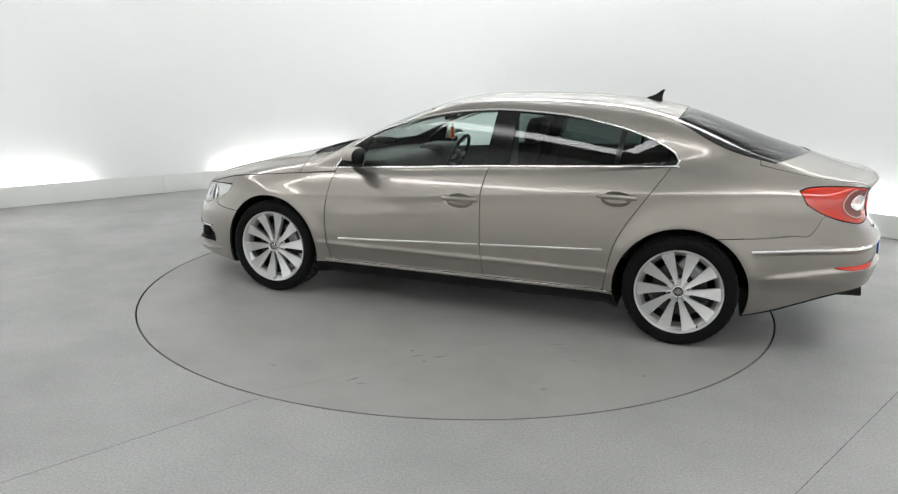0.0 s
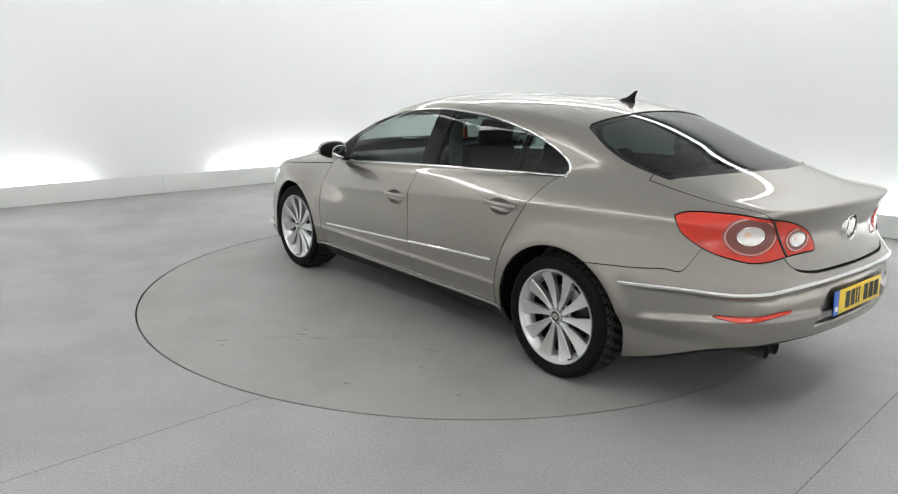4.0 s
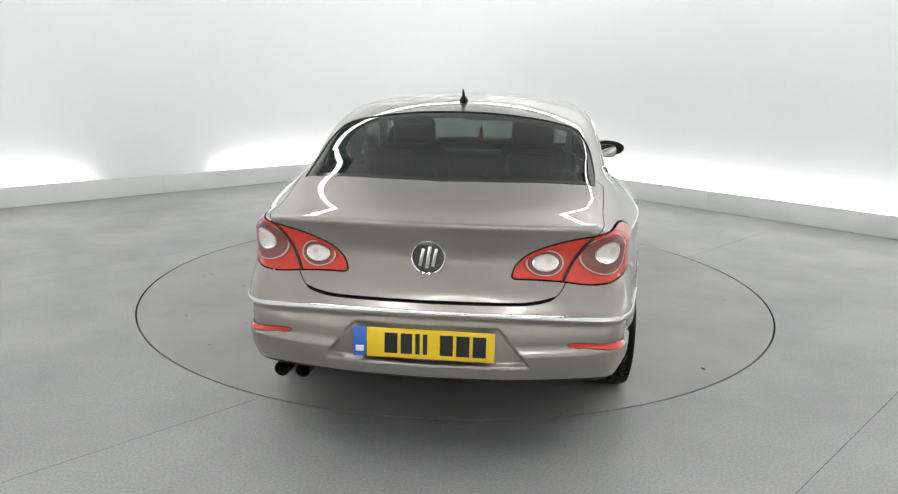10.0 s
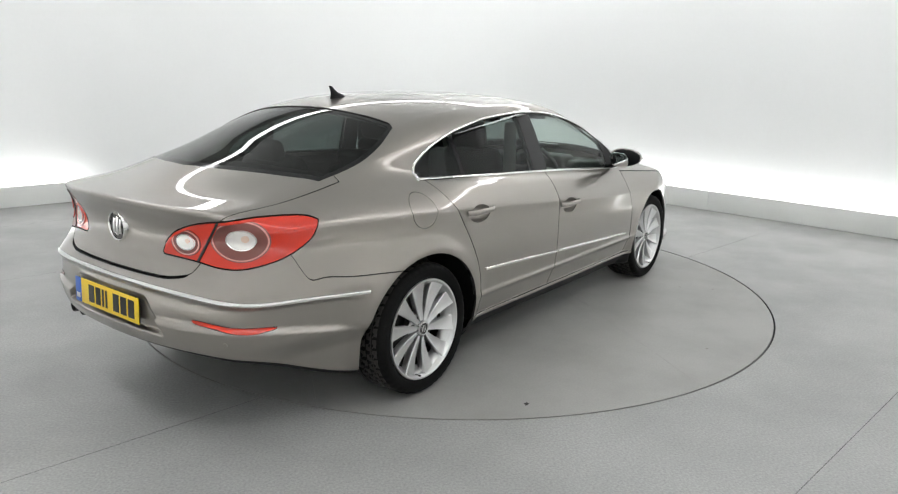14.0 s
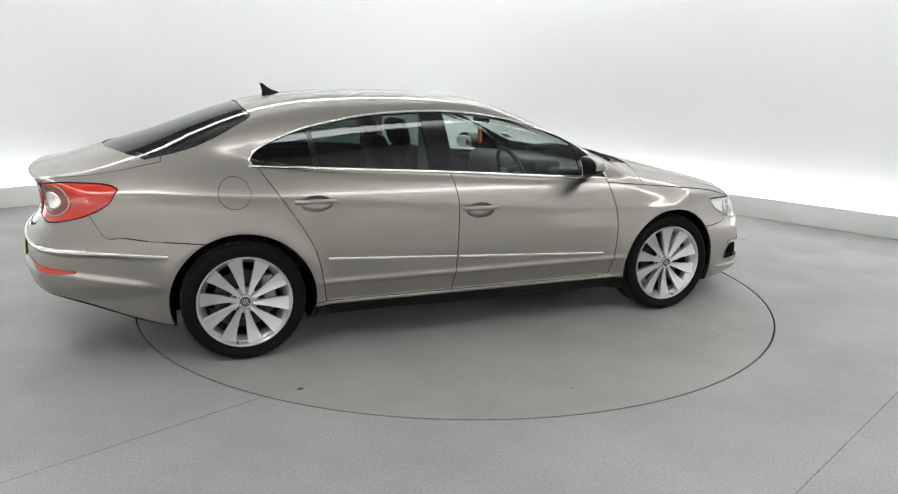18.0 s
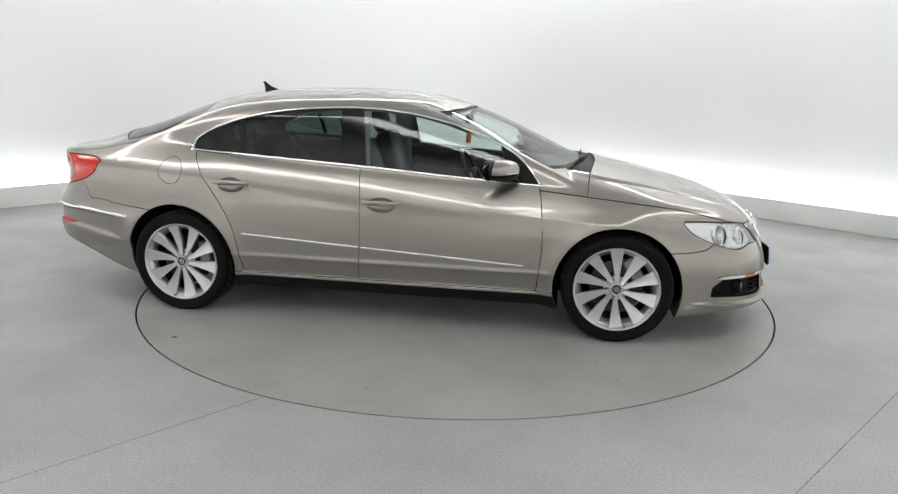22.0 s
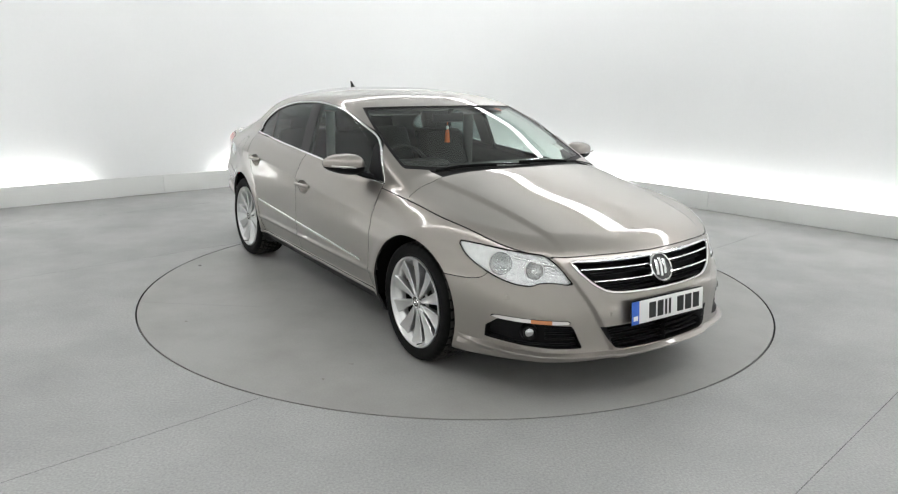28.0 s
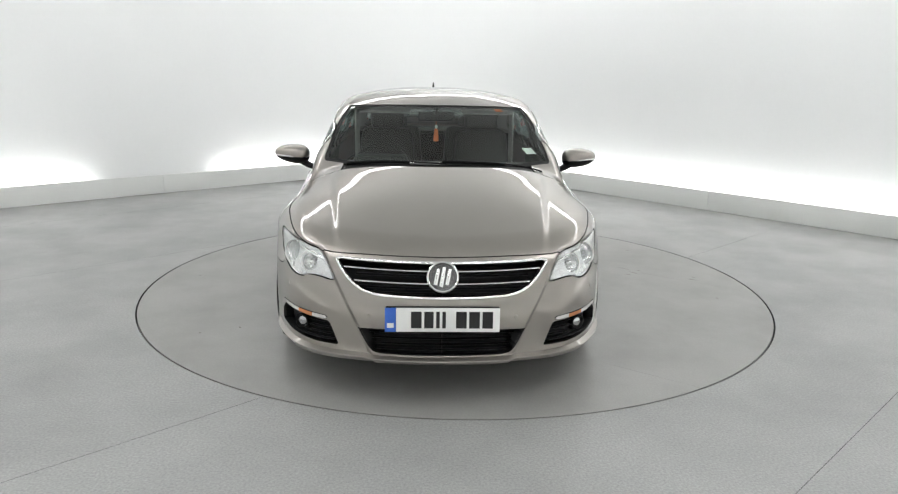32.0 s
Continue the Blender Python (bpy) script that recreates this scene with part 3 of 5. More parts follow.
def nets(lo, hi, step, f):
    """The zero surface of f in a box, as triangles with exact normals."""
    ax = [np.arange(a, b + step, step) for a, b in zip(lo, hi)]
    X, Y, Z = np.meshgrid(*ax, indexing="ij")
    val = f(X, Y, Z)
    neg = val < 0
    shape = tuple(n - 1 for n in val.shape)
    total, hits = np.zeros((*shape, 3)), np.zeros(shape)
    corner = lambda a, i, j, k: a[i:i + shape[0], j:j + shape[1], k:k + shape[2]]
    edges = []
    for d in range(3):
        o = [(i, j, k) for i in (0, 1) for j in (0, 1) for k in (0, 1) if (i, j, k)[d] == 0]
        for c in o:
            e = list(c)
            e[d] = 1
            edges.append((c, tuple(e)))
    for c, e in edges:
        a, b = corner(val, *c), corner(val, *e)
        x = (a < 0) != (b < 0)
        s = np.where(x, a / np.where(x, a - b, 1), 0)
        for d in range(3):
            total[..., d] += np.where(x, c[d] + s * (e[d] - c[d]), 0)
        hits += x
    on = hits > 0
    ids = np.full(shape, -1)
    ids[on] = np.arange(on.sum())
    where = np.argwhere(on)
    V = np.array(lo) + step * (where + total[on] / hits[on][:, None])
    quads = []
    for d in range(3):
        a = np.moveaxis(neg, d, 0)
        flip = a[:-1] != a[1:]
        w = np.argwhere(flip[:, 1:-1, 1:-1]) + [0, 1, 1]
        u, v = [(1, 2), (2, 0), (0, 1)][d]
        back = {0: (0, 1, 2), 1: (1, 0, 2), 2: (1, 2, 0)}[d]
        full = np.stack([w[:, back[i]] for i in range(3)], 1)
        sign = a[:-1][tuple(w.T)]
        def cell(du, dv):
            q = full.copy()
            q[:, u] -= du
            q[:, v] -= dv
            return ids[tuple(q.T)]
        q = np.stack([cell(1, 1), cell(0, 1), cell(0, 0), cell(1, 0)], 1)
        q[~sign] = q[~sign][:, ::-1]
        quads.append(q[(q >= 0).all(1)])
    Q = np.concatenate(quads)
    F = np.concatenate([Q[:, [0, 1, 2]], Q[:, [0, 2, 3]]])
    h = 0.002
    def slope(P):
        x, y, z = P.T
        return np.stack([f(x + h, y, z) - f(x - h, y, z), f(x, y + h, z) - f(x, y - h, z), f(x, y, z + h) - f(x, y, z - h)], 1) / (2 * h)
    for _ in range(3):
        g = slope(V)
        V = V - g * (f(*V.T) / np.maximum((g * g).sum(1), 0.2))[:, None]
    h = 0.006
    N = slope(V)
    return V, F, N / np.linalg.norm(N, axis=1, keepdims=True)


def finer(mesh):
    """Each triangle cut into four."""
    V, F, N = mesh
    e = np.sort(np.concatenate([F[:, [0, 1]], F[:, [1, 2]], F[:, [2, 0]]]), 1)
    uniq, back = np.unique(e, axis=0, return_inverse=True)
    k = back.ravel().reshape(3, -1) + len(V)
    n = N[uniq].sum(1)
    V = np.concatenate([V, V[uniq].mean(1)])
    N = np.concatenate([N, n / np.linalg.norm(n, axis=1, keepdims=True)])
    a, b, c = F.T
    F = np.concatenate([np.stack(t, 1) for t in ((a, k[0], k[2]), (k[0], b, k[1]), (k[2], k[1], c), (k[0], k[1], k[2]))])
    return V, F, N


def in_shape(p, q, outline):
    """Signed distance to a closed outline in a plane, below zero inside."""
    poly = np.asarray(outline, float)
    best, odd = np.full(len(p), 1e9), np.zeros(len(p), bool)
    for (ax, ay), (bx, by) in zip(poly, np.roll(poly, -1, 0)):
        dx, dy = bx - ax, by - ay
        t = np.clip(((p - ax) * dx + (q - ay) * dy) / max(dx * dx + dy * dy, 1e-12), 0, 1)
        best = np.minimum(best, np.hypot(p - ax - t * dx, q - ay - t * dy))
        if dy:
            odd ^= ((ay > q) != (by > q)) & (p < dx * (q - ay) / dy + ax)
    return np.where(odd, -best, best)


def side_at(x, z):
    """Where the car's left side lies at (x, z), and the way out of it."""
    lo, hi = 0.0, 1.05
    for _ in range(24):
        mid = (lo + hi) / 2
        lo, hi = (mid, hi) if skin(np.array(x), np.array(mid), np.array(z)) < 0 else (lo, mid)
    return spot(x, lo, z)


def spot(x, y, z):
    h = 0.004
    g = lambda *p: float(skin(*[np.array(c) for c in p]))
    n = Vector((g(x + h, y, z) - g(x - h, y, z), g(x, y + h, z) - g(x, y - h, z), g(x, y, z + h) - g(x, y, z - h))).normalized()
    return Vector((x, y, z)), n


def end_at(y, z, way):
    """Where the nose (way 1) or tail (way -1) lies at (y, z), and the way out of it."""
    lo, hi = 0.9, 2.8
    for _ in range(24):
        mid = (lo + hi) / 2
        lo, hi = (mid, hi) if skin(np.array(way * mid), np.array(y), np.array(z)) < 0 else (lo, mid)
    return spot(way * lo, y, z)


def top_at(x, y):
    lo, hi = 0.7, 1.6
    for _ in range(24):
        mid = (lo + hi) / 2
        lo, hi = (mid, hi) if skin(np.array(x), np.array(y), np.array(mid)) < 0 else (lo, mid)
    return spot(x, y, lo)


def round_at(x0, angle, z):
    """Out from (x0, 0) at an angle in the plan, at height z."""
    lo, hi = 0.0, 2.6
    c, s = math.cos(angle), math.sin(angle)
    for _ in range(24):
        mid = (lo + hi) / 2
        lo, hi = (mid, hi) if skin(np.array(x0 + mid * c), np.array(mid * s), np.array(z)) < 0 else (lo, mid)
    return spot(x0 + lo * c, lo * s, z)


GAP = 0.0024
hood_line = spline([0.85, 0.90, 1.196, 1.484, 1.74, 1.90, 2.07, 2.3], [0.872, 0.867, 0.838, 0.811, 0.776, 0.735, 0.69, 0.60])
hood_rear = spline([0, 0.3, 0.6, 0.8, 1.0], [1.212, 1.200, 1.172, 1.160, 1.155])
hood_nose = spline([0, 0.2, 0.37, 0.524, 0.59, 0.8], [2.186, 2.174, 2.148, 2.103, 2.066, 1.9])
bumper_seam = spline([1.5, 1.713, 1.824, 1.87, 1.90, 1.95, 2.4], [0.552, 0.553, 0.565, 0.59, 0.64, 0.78, 1.0])
tail_seam = spline([-2.5, -2.12, -2.05, -2.016, -1.95, -1.855, -1.628, -1.4], [1.0, 0.86, 0.775, 0.712, 0.690, 0.680, 0.657, 0.64])
WINDOWS = np.concatenate([curve([(-1.296, 1.05), (-1.268, 1.10), (-1.165, 1.16), (-1.0, 1.222), (-0.84, 1.259), (-0.643, 1.291), (-0.38, 1.308), (-0.18, 1.310), (0.023, 1.295), (0.225, 1.262), (0.43, 1.208), (0.63, 1.134), (0.79, 1.030), (0.905, 0.886)], 5),
                          curve([(0.905, 0.886), (0.32, 0.926), (-0.183, 0.962), (-0.836, 0.997), (-1.25, 1.018), (-1.285, 1.026)], 5)[1:]])
FRONT_DOOR_EDGE = spline([0.15, 0.277, 0.40, 0.531, 0.736, 0.884, 1.1], [0.885, 0.893, 0.905, 0.916, 0.909, 0.884, 0.80])
MIDDLE_EDGE = spline([0.15, 0.277, 0.45, 0.638, 0.835, 0.965, 1.2], [-0.190, -0.184, -0.170, -0.162, -0.164, -0.183, -0.215])
REAR_DOOR_EDGE = spline([0.15, 0.29, 0.404, 0.574, 0.769, 0.927, 1.02, 1.2], [-0.915, -0.925, -0.943, -0.980, -1.084, -1.189, -1.252, -1.37])
SCREEN = [(0.384, -0.3)] + curve([(0.384, 0.0), (0.36, 0.28), (0.30, 0.50), (0.255, 0.60)], 5).tolist() + curve([(0.255, 0.60), (0.44, 0.645), (0.62, 0.673), (0.80, 0.692), (0.93, 0.700)], 5)[1:].tolist() + curve([(0.96, 0.69), (1.06, 0.50), (1.13, 0.25), (1.155, 0.0)], 5).tolist() + [(1.155, -0.3)]
BACK_SCREEN = [(-1.285, -0.3)] + curve([(-1.285, 0.0), (-1.285, 0.276), (-1.262, 0.47), (-1.252, 0.545)], 5).tolist() + curve([(-1.275, 0.585), (-1.417, 0.632), (-1.6, 0.645), (-1.80, 0.634)], 5).tolist() + curve([(-1.81, 0.622), (-1.90, 0.48), (-2.0, 0.24), (-2.036, 0.0)], 5).tolist() + [(-2.036, -0.3)]
HEADLAMP = curve([(1.27, 0.728), (1.114, 0.726), (0.873, 0.712), (0.673, 0.698)], 5)[:-1].tolist() + curve([(0.665, 0.692), (0.575, 0.645), (0.482, 0.574)], 4).tolist() + curve([(0.52, 0.572), (0.60, 0.580), (0.69, 0.578), (0.766, 0.562), (0.898, 0.570), (1.064, 0.607), (1.206, 0.660), (1.268, 0.712)], 4).tolist()
TAILLAMP = curve([(1.19, 0.928), (1.104, 0.950), (0.90, 0.960), (0.785, 0.958), (0.553, 0.933), (0.41, 0.892), (0.345, 0.850), (0.325, 0.825)], 4).tolist() + curve([(0.311, 0.797), (0.325, 0.788), (0.40, 0.786), (0.515, 0.779), (0.67, 0.762), (0.818, 0.766), (1.007, 0.797), (1.14, 0.852), (1.185, 0.905)], 4).tolist()
GRILLE = curve([(-0.02, 0.664), (0.25, 0.667), (0.49, 0.671)], 3).tolist() + curve([(0.492, 0.663), (0.458, 0.615), (0.40, 0.562), (0.325, 0.531), (0.194, 0.521), (-0.02, 0.518)], 5).tolist()
INTAKE = [(-0.02, 0.378), (0.392, 0.372)] + curve([(0.385, 0.36), (0.345, 0.295), (0.305, 0.262), (0.2, 0.256), (-0.02, 0.255)], 4).tolist()
FOG_BAY = [(0.770, 0.394), (0.66, 0.393), (0.535, 0.384), (0.522, 0.376), (0.480, 0.276), (0.60, 0.276), (0.735, 0.284), (0.796, 0.290), (0.795, 0.35)]
SIDE_LAMP = curve([(0.778, 0.410), (0.66, 0.412), (0.545, 0.408), (0.536, 0.400), (0.55, 0.391), (0.66, 0.391), (0.770, 0.393)], 3, True)
REFLECTOR = curve([(0.745, 0.530), (0.63, 0.552), (0.527, 0.562), (0.532, 0.546), (0.64, 0.532), (0.738, 0.512)], 3, True)


def build_car():
    car = thing("car", "metallic taupe four-door saloon car with silver ten-spoke wheels", "car")
    rest = nets((-2.56, -0.025, 0.10), (2.40, 0.985, 1.47), 0.0105, skin)
    rest = clip(rest, -rest[0][:, 1])
    rest[0][np.abs(rest[0][:, 1]) < 1e-4, 1] = 0

    def take(test, gap=GAP):
        """Cuts a piece out of what is left of the skin."""
        nonlocal rest
        v = test(*rest[0].T)
        piece = clip(rest, v + gap)
        rest = clip(rest, -v + gap)
        return piece

    def pair(name, piece, material, label="", parent=None, **more):
        return [sheet(name, piece, material, parent or car, label, sides=s, **more) for s in ("left", "right")]

    arch = lambda x, y, z: np.maximum(np.minimum(np.hypot(x - AXLE, z - HUB_Z) - ARCHES[1], np.hypot(x + AXLE, z - HUB_Z) - ARCHES[-1]), 0.45 - y)
    take(arch, 0)
    # glass
    windows = take(lambda x, y, z: np.maximum(in_shape(x, z, WINDOWS), np.maximum(0.50 - y, 0.84 - z)), 0)
    screen = take(lambda x, y, z: np.maximum(in_shape(x, y, SCREEN), 0.9 - z), 0.001)
    back = take(lambda x, y, z: np.maximum(in_shape(x, y, BACK_SCREEN), 1.0 - z), 0.001)
    V = windows[0]
    inner = in_shape(V[:, 0], V[:, 2], WINDOWS) + 0.011
    windows = clip(windows, inner)
    cut = lambda m, f: (clip(m, f(*m[0].T)), clip(m, -f(*m[0].T)))
    front_w, rear_w = cut(windows, lambda x, y, z: -0.192 - 0.12 * (z - 1.0) - x)
    post, front_glass = cut(front_w, lambda x, y, z: x + 0.155 + 0.13 * (z - 1.0))
    post2, rear_glass = cut(rear_w, lambda x, y, z: -(x + 0.300 + 0.10 * (z - 1.0)))
    quarter, rear_glass = cut(rear_glass, lambda x, y, z: x + 0.925 + 0.16 * (z - 1.0))
    corner, front_glass = cut(front_glass, lambda x, y, z: -(x - 0.700 + 0.30 * (z - 0.95)))
    bar, quarter = cut(quarter, lambda x, y, z: -(x + 0.955 + 0.16 * (z - 1.0)))
    pair("front_window", front_glass, GLASS_FRONT, "clear side window glass", depth=0.004, raise_by=-0.006, rim=PLASTIC)
    pair("rear_window", rear_glass, GLASS_DARK, "dark tinted side window glass", depth=0.004, raise_by=-0.006, rim=PLASTIC)
    pair("quarter_window", quarter, GLASS_DARK, "dark tinted quarter glass", depth=0.004, raise_by=-0.006, rim=PLASTIC)
    pair("window_bar", bar, GLOSS_BLACK, depth=0.02, raise_by=-0.005)
    pair("front_post_cover", post, GLOSS_BLACK, "gloss black post cover", depth=0.02, raise_by=-0.004)
    pair("rear_post_cover", post2, GLOSS_BLACK, "gloss black post cover", depth=0.02, raise_by=-0.004)
    pair("post_lining", post, DOOR_TRIM, depth=0.0, raise_by=-0.035)
    pair("rear_post_lining", post2, DOOR_TRIM, depth=0.0, raise_by=-0.035)
    pair("mirror_corner", corner, PLASTIC, depth=0.02, raise_by=-0.004)
    V = screen[0]
    edge = in_shape(V[:, 0], V[:, 1], SCREEN)
    edge = np.where(V[:, 0] > 0.93, edge + 0.036, edge + 0.02)
    sheet("windscreen", clip(screen, edge), GLASS_CLEAR, car, "clear windscreen glass", depth=0.0, raise_by=-0.005)
    sheet("windscreen_border", clip(screen, -edge), PLASTIC, car, depth=0.01, raise_by=-0.005)
    V = back[0]
    edge = in_shape(V[:, 0], V[:, 1], BACK_SCREEN)
    edge = np.where(V[:, 0] < -1.78, edge + 0.04, edge + 0.022)
    sheet("rear_screen", clip(back, edge), GLASS_BACK, car, "dark tinted rear screen glass", depth=0.0, raise_by=-0.005)
    sheet("rear_screen_border", clip(back, -edge), GLOSS_BLACK, car, depth=0.01, raise_by=-0.005)

    # lamps in the skin
    head = take(lambda x, y, z: np.maximum(in_shape(y + 2.15 - x, z, HEADLAMP), 1.5 - x), 0.003)
    tail = take(lambda x, y, z: np.maximum(in_shape(y + x + 2.35, z, TAILLAMP), x + 1.75), 0.003)
    for cover, s in zip(pair("headlamp", head, LAMP_COVER, "clear headlamp with silvered bowls", depth=0.003, raise_by=-0.001, rim=GLOSS_BLACK), (1, -1)):
        side = "left" if s > 0 else "right"
        inset = clip(head, in_shape(head[0][:, 1] + 2.15 - head[0][:, 0], head[0][:, 2], HEADLAMP) + 0.004)
        inset = finer(finer(inset))
        dishes = []
        for y, z, r in ((0.640, 0.634, 0.047), (0.742, 0.650, 0.058)):
            p, n = end_at(y, z, 1)
            dishes.append((p - n * 0.014, (n + Vector((0.7, 0, 0))).normalized(), r))
        for c, axis, r in dishes:
            inset = clip(inset, r - np.linalg.norm(inset[0] - np.array(c), axis=1))
        u = inset[0][:, 1] + 2.15 - inset[0][:, 0]
        sheet("bowl", clip(inset, u - 0.93), LAMP_FACET, cover, depth=0.0, raise_by=-0.016, sides=side)
        # outer third whitened: a reflection on the cover put into the colour
        sheet("side_reflector", clip(inset, 0.93 - u), LAMP_INSIDE, cover, depth=0.006, raise_by=-0.010, sides=side, rim=CHROME)
        brow = [end_at(y, 0.684 - 0.20 * (0.70 - y), 1) for y in np.linspace(0.56, 0.70, 8)]
        bm = sweep([p - n * 0.012 for p, n in brow], [n for _, n in brow], 0.012, 0.010)
        part("lamp_brow", bm if s > 0 else mirrored(bm), CHROME, cover)
        wall = rims((head[0] - head[2] * 0.004, head[1], head[2]), 0.012)
        me = bpy.data.meshes.new("bezel")
        me.from_pydata((wall[0] * [1, s, 1]).tolist(), [], wall[1].tolist())
        me.materials.append(LAMP_INSIDE)
        new("bezel", me).parent = cover
        for k, (c, axis, r) in enumerate(dishes):
            m = Matrix.Translation(c) @ axis.to_track_quat("X", "Z").to_matrix().to_4x4()
            for name, bm, material in (
                    ("lamp_ring", lathe([(r * 0.95, -0.006), (r * 0.97, 0.001), (r * 1.05, 0.001), (r * 1.08, -0.010), (r * 0.95, -0.012)], 40, "x", closed=True), LAMP_INSIDE),
                    ("lamp_dish", lathe([(r * 1.02, -0.002), (r * 0.90, -0.014), (r * 0.72, -0.026), (r * 0.5, -0.032), (0.001, -0.034), (0.001, -0.037), (r * 1.02, -0.037)], 40, "x", closed=True), LAMP_FACET),
                    ("lamp_lens", orb((0.016, r * (0.34 if k == 0 else 0.6), r * (0.34 if k == 0 else 0.6)), (-0.018, 0, 0), 2.2, 20), CHROME if k == 0 else LAMP_LENS)):
                bmesh.ops.transform(bm, matrix=m, verts=bm.verts)
                part(name, bm if s > 0 else mirrored(bm), material, cover)
    tail = finer(finer(tail))
    across = lambda m: m[0][:, 1] + m[0][:, 0] + 2.35
    rim_of = lambda m: in_shape(across(m), m[0][:, 2], TAILLAMP)
    oval = lambda cu, cz, ru, rz: (lambda m: (np.hypot((across(m) - cu) / ru, (m[0][:, 2] - cz) / rz) - 1) * rz)
    slant = lambda m: (across(m) - 0.538) * 0.79 - (m[0][:, 2] - 0.785) * 0.613

    def kept(m, *tests):
        for f in tests:
            m = clip(m, f(m))
        return m

    beyond = lambda f, by=0.0: (lambda m: by - f(m))
    grown = lambda f, by: (lambda m: f(m) - by)
    for ob, s in zip(pair("tail_lamp", kept(tail, lambda m: rim_of(m) + 0.002), RED_LENS, "red rear lamp with two round white lenses", depth=0.03, raise_by=0.001), ("left", "right")):
        sheet("gasket", kept(tail, beyond(rim_of, -0.002)), GLOSS_BLACK, ob, depth=0.015, sides=s, raise_by=-0.002)
        for half, big, small, bulb in ((beyond(slant, 0.011), oval(0.775, 0.872, 0.165, 0.083), oval(0.782, 0.876, 0.076, 0.038), oval(0.806, 0.882, 0.022, 0.014)), (lambda m: slant(m) + 0.011, oval(0.460, 0.848, 0.092, 0.054), oval(0.462, 0.849, 0.052, 0.029), oval(0.474, 0.854, 0.014, 0.010))):
            inside = lambda m: rim_of(m) + 0.014
            more = dict(sides=s, depth=0.004, rim=RED_LENS)
            sheet("smoked_ring", kept(tail, inside, half, big), DARK_RED_LENS, ob, raise_by=0.0030, **more)
            sheet("rim_ring", kept(tail, inside, half, grown(big, -0.004), beyond(big, -0.009)), RING_LENS, ob, raise_by=0.0040, **more)
            sheet("lens_ring", kept(tail, inside, half, grown(small, 0.004)), CHROME, ob, raise_by=0.0046, **more)
            sheet("clear_lens", kept(tail, inside, half, small), WHITE_LENS, ob, raise_by=0.0054, **more)
            sheet("bulb", kept(tail, bulb), BULB, ob, raise_by=0.0062, **more)
        sheet("split_line", kept(tail, lambda m: np.abs(slant(m)) - 0.0055, lambda m: rim_of(m) - 0.004), SEAM, ob, depth=0.004, sides=s, raise_by=0.0050)

    # openings in the nose
    front = lambda outline, xmin: (lambda x, y, z: np.maximum(in_shape(y, z, outline), xmin - x))
    grille = take(front(GRILLE, 1.9), 0)
    intake = take(front(INTAKE, 1.9), 0)
    fog = take(front(FOG_BAY, 1.7), 0)
    side_lamp = take(front(SIDE_LAMP, 1.7), 0.001)
    sheet("grille_back", grille, PLASTIC, car, depth=-0.07, raise_by=-0.07, rim=PLASTIC)
    sheet("lower_intake", intake, PLASTIC, car, depth=-0.06, raise_by=-0.06, rim=PLASTIC)
    pair("fog_lamp_bay", fog, PLASTIC, depth=-0.05, raise_by=-0.05, rim=PLASTIC)
    for ob, s in zip(pair("side_lamp", side_lamp, WHITE_LENS, "clear front side lamp with an amber middle", depth=0.02, raise_by=0.002), ("left", "right")):
        V = side_lamp[0]
        sheet("amber_lens", clip(side_lamp, np.abs(V[:, 1] - 0.646) - 0.036), AMBER, ob, depth=0.002, sides=s, raise_by=0.004)
    # reflectors and the plate's bay in the tail
    rear = lambda outline: (lambda x, y, z: np.maximum(in_shape(y, z, outline), x + 1.9))
    refl = take(rear(REFLECTOR), 0.001)
    pair("rear_reflector", refl, RED_LENS, "slim red reflector", depth=0.01, raise_by=0.002)

    # panels
    flap_test = lambda x, y, z: np.maximum(np.hypot(x + 1.382, z - 0.902) - 0.080, 0.5 - y)
    no_flap = clip(rest, flap_test(*rest[0].T) - GAP)
    flap = take(flap_test, 0.0013)
    sheet("fuel_flap", flap, PAINT, car, "round fuel flap in body colour", sides="right")
    hood = take(lambda x, y, z: np.maximum(np.maximum(hood_line(x) - z, hood_rear(y) - x), np.maximum(x - hood_nose(y), -1.0)), 0.002)
    sheet("bonnet", hood, PAINT, car)
    cowl = take(lambda x, y, z: np.maximum(np.maximum(0.9 - x, x - 1.3), np.maximum(y - 0.575, 0.93 - z)), 0)
    sheet("cowl", cowl, PLASTIC, car, "black plastic cowl below the windscreen", depth=0.02, raise_by=-0.012)
    lid_side = spline([0.6, 0.71, 0.735, 0.796, 0.946, 0.97, 1.2], [0.36, 0.45, 0.478, 0.512, 0.604, 0.63, 0.64])
    lid = take(lambda x, y, z: np.maximum(np.maximum(x + 1.72, y - lid_side(z)), 0.708 + 0.02 * np.clip(y - 0.33, 0, 1) ** 2 / 0.02 - z), 0.0022)
    sheet("boot_lid", lid, PAINT, car)
    seal = take(lambda x, y, z: np.maximum(np.maximum(x + 1.72, np.maximum(z - 0.76, y - lid_side(z + 0.01) + 0.01)), 0.699 + 0.02 * np.clip(y - 0.33, 0, 1) ** 2 / 0.02 - z), 0)
    sheet("lid_seal", seal, PLASTIC, car, depth=-0.008, raise_by=-0.010, rim=SEAM)
    bump_f = take(lambda x, y, z: np.maximum(1.45 - x, z - bumper_seam(x)))
    sheet("front_bumper", bump_f, PAINT, car)
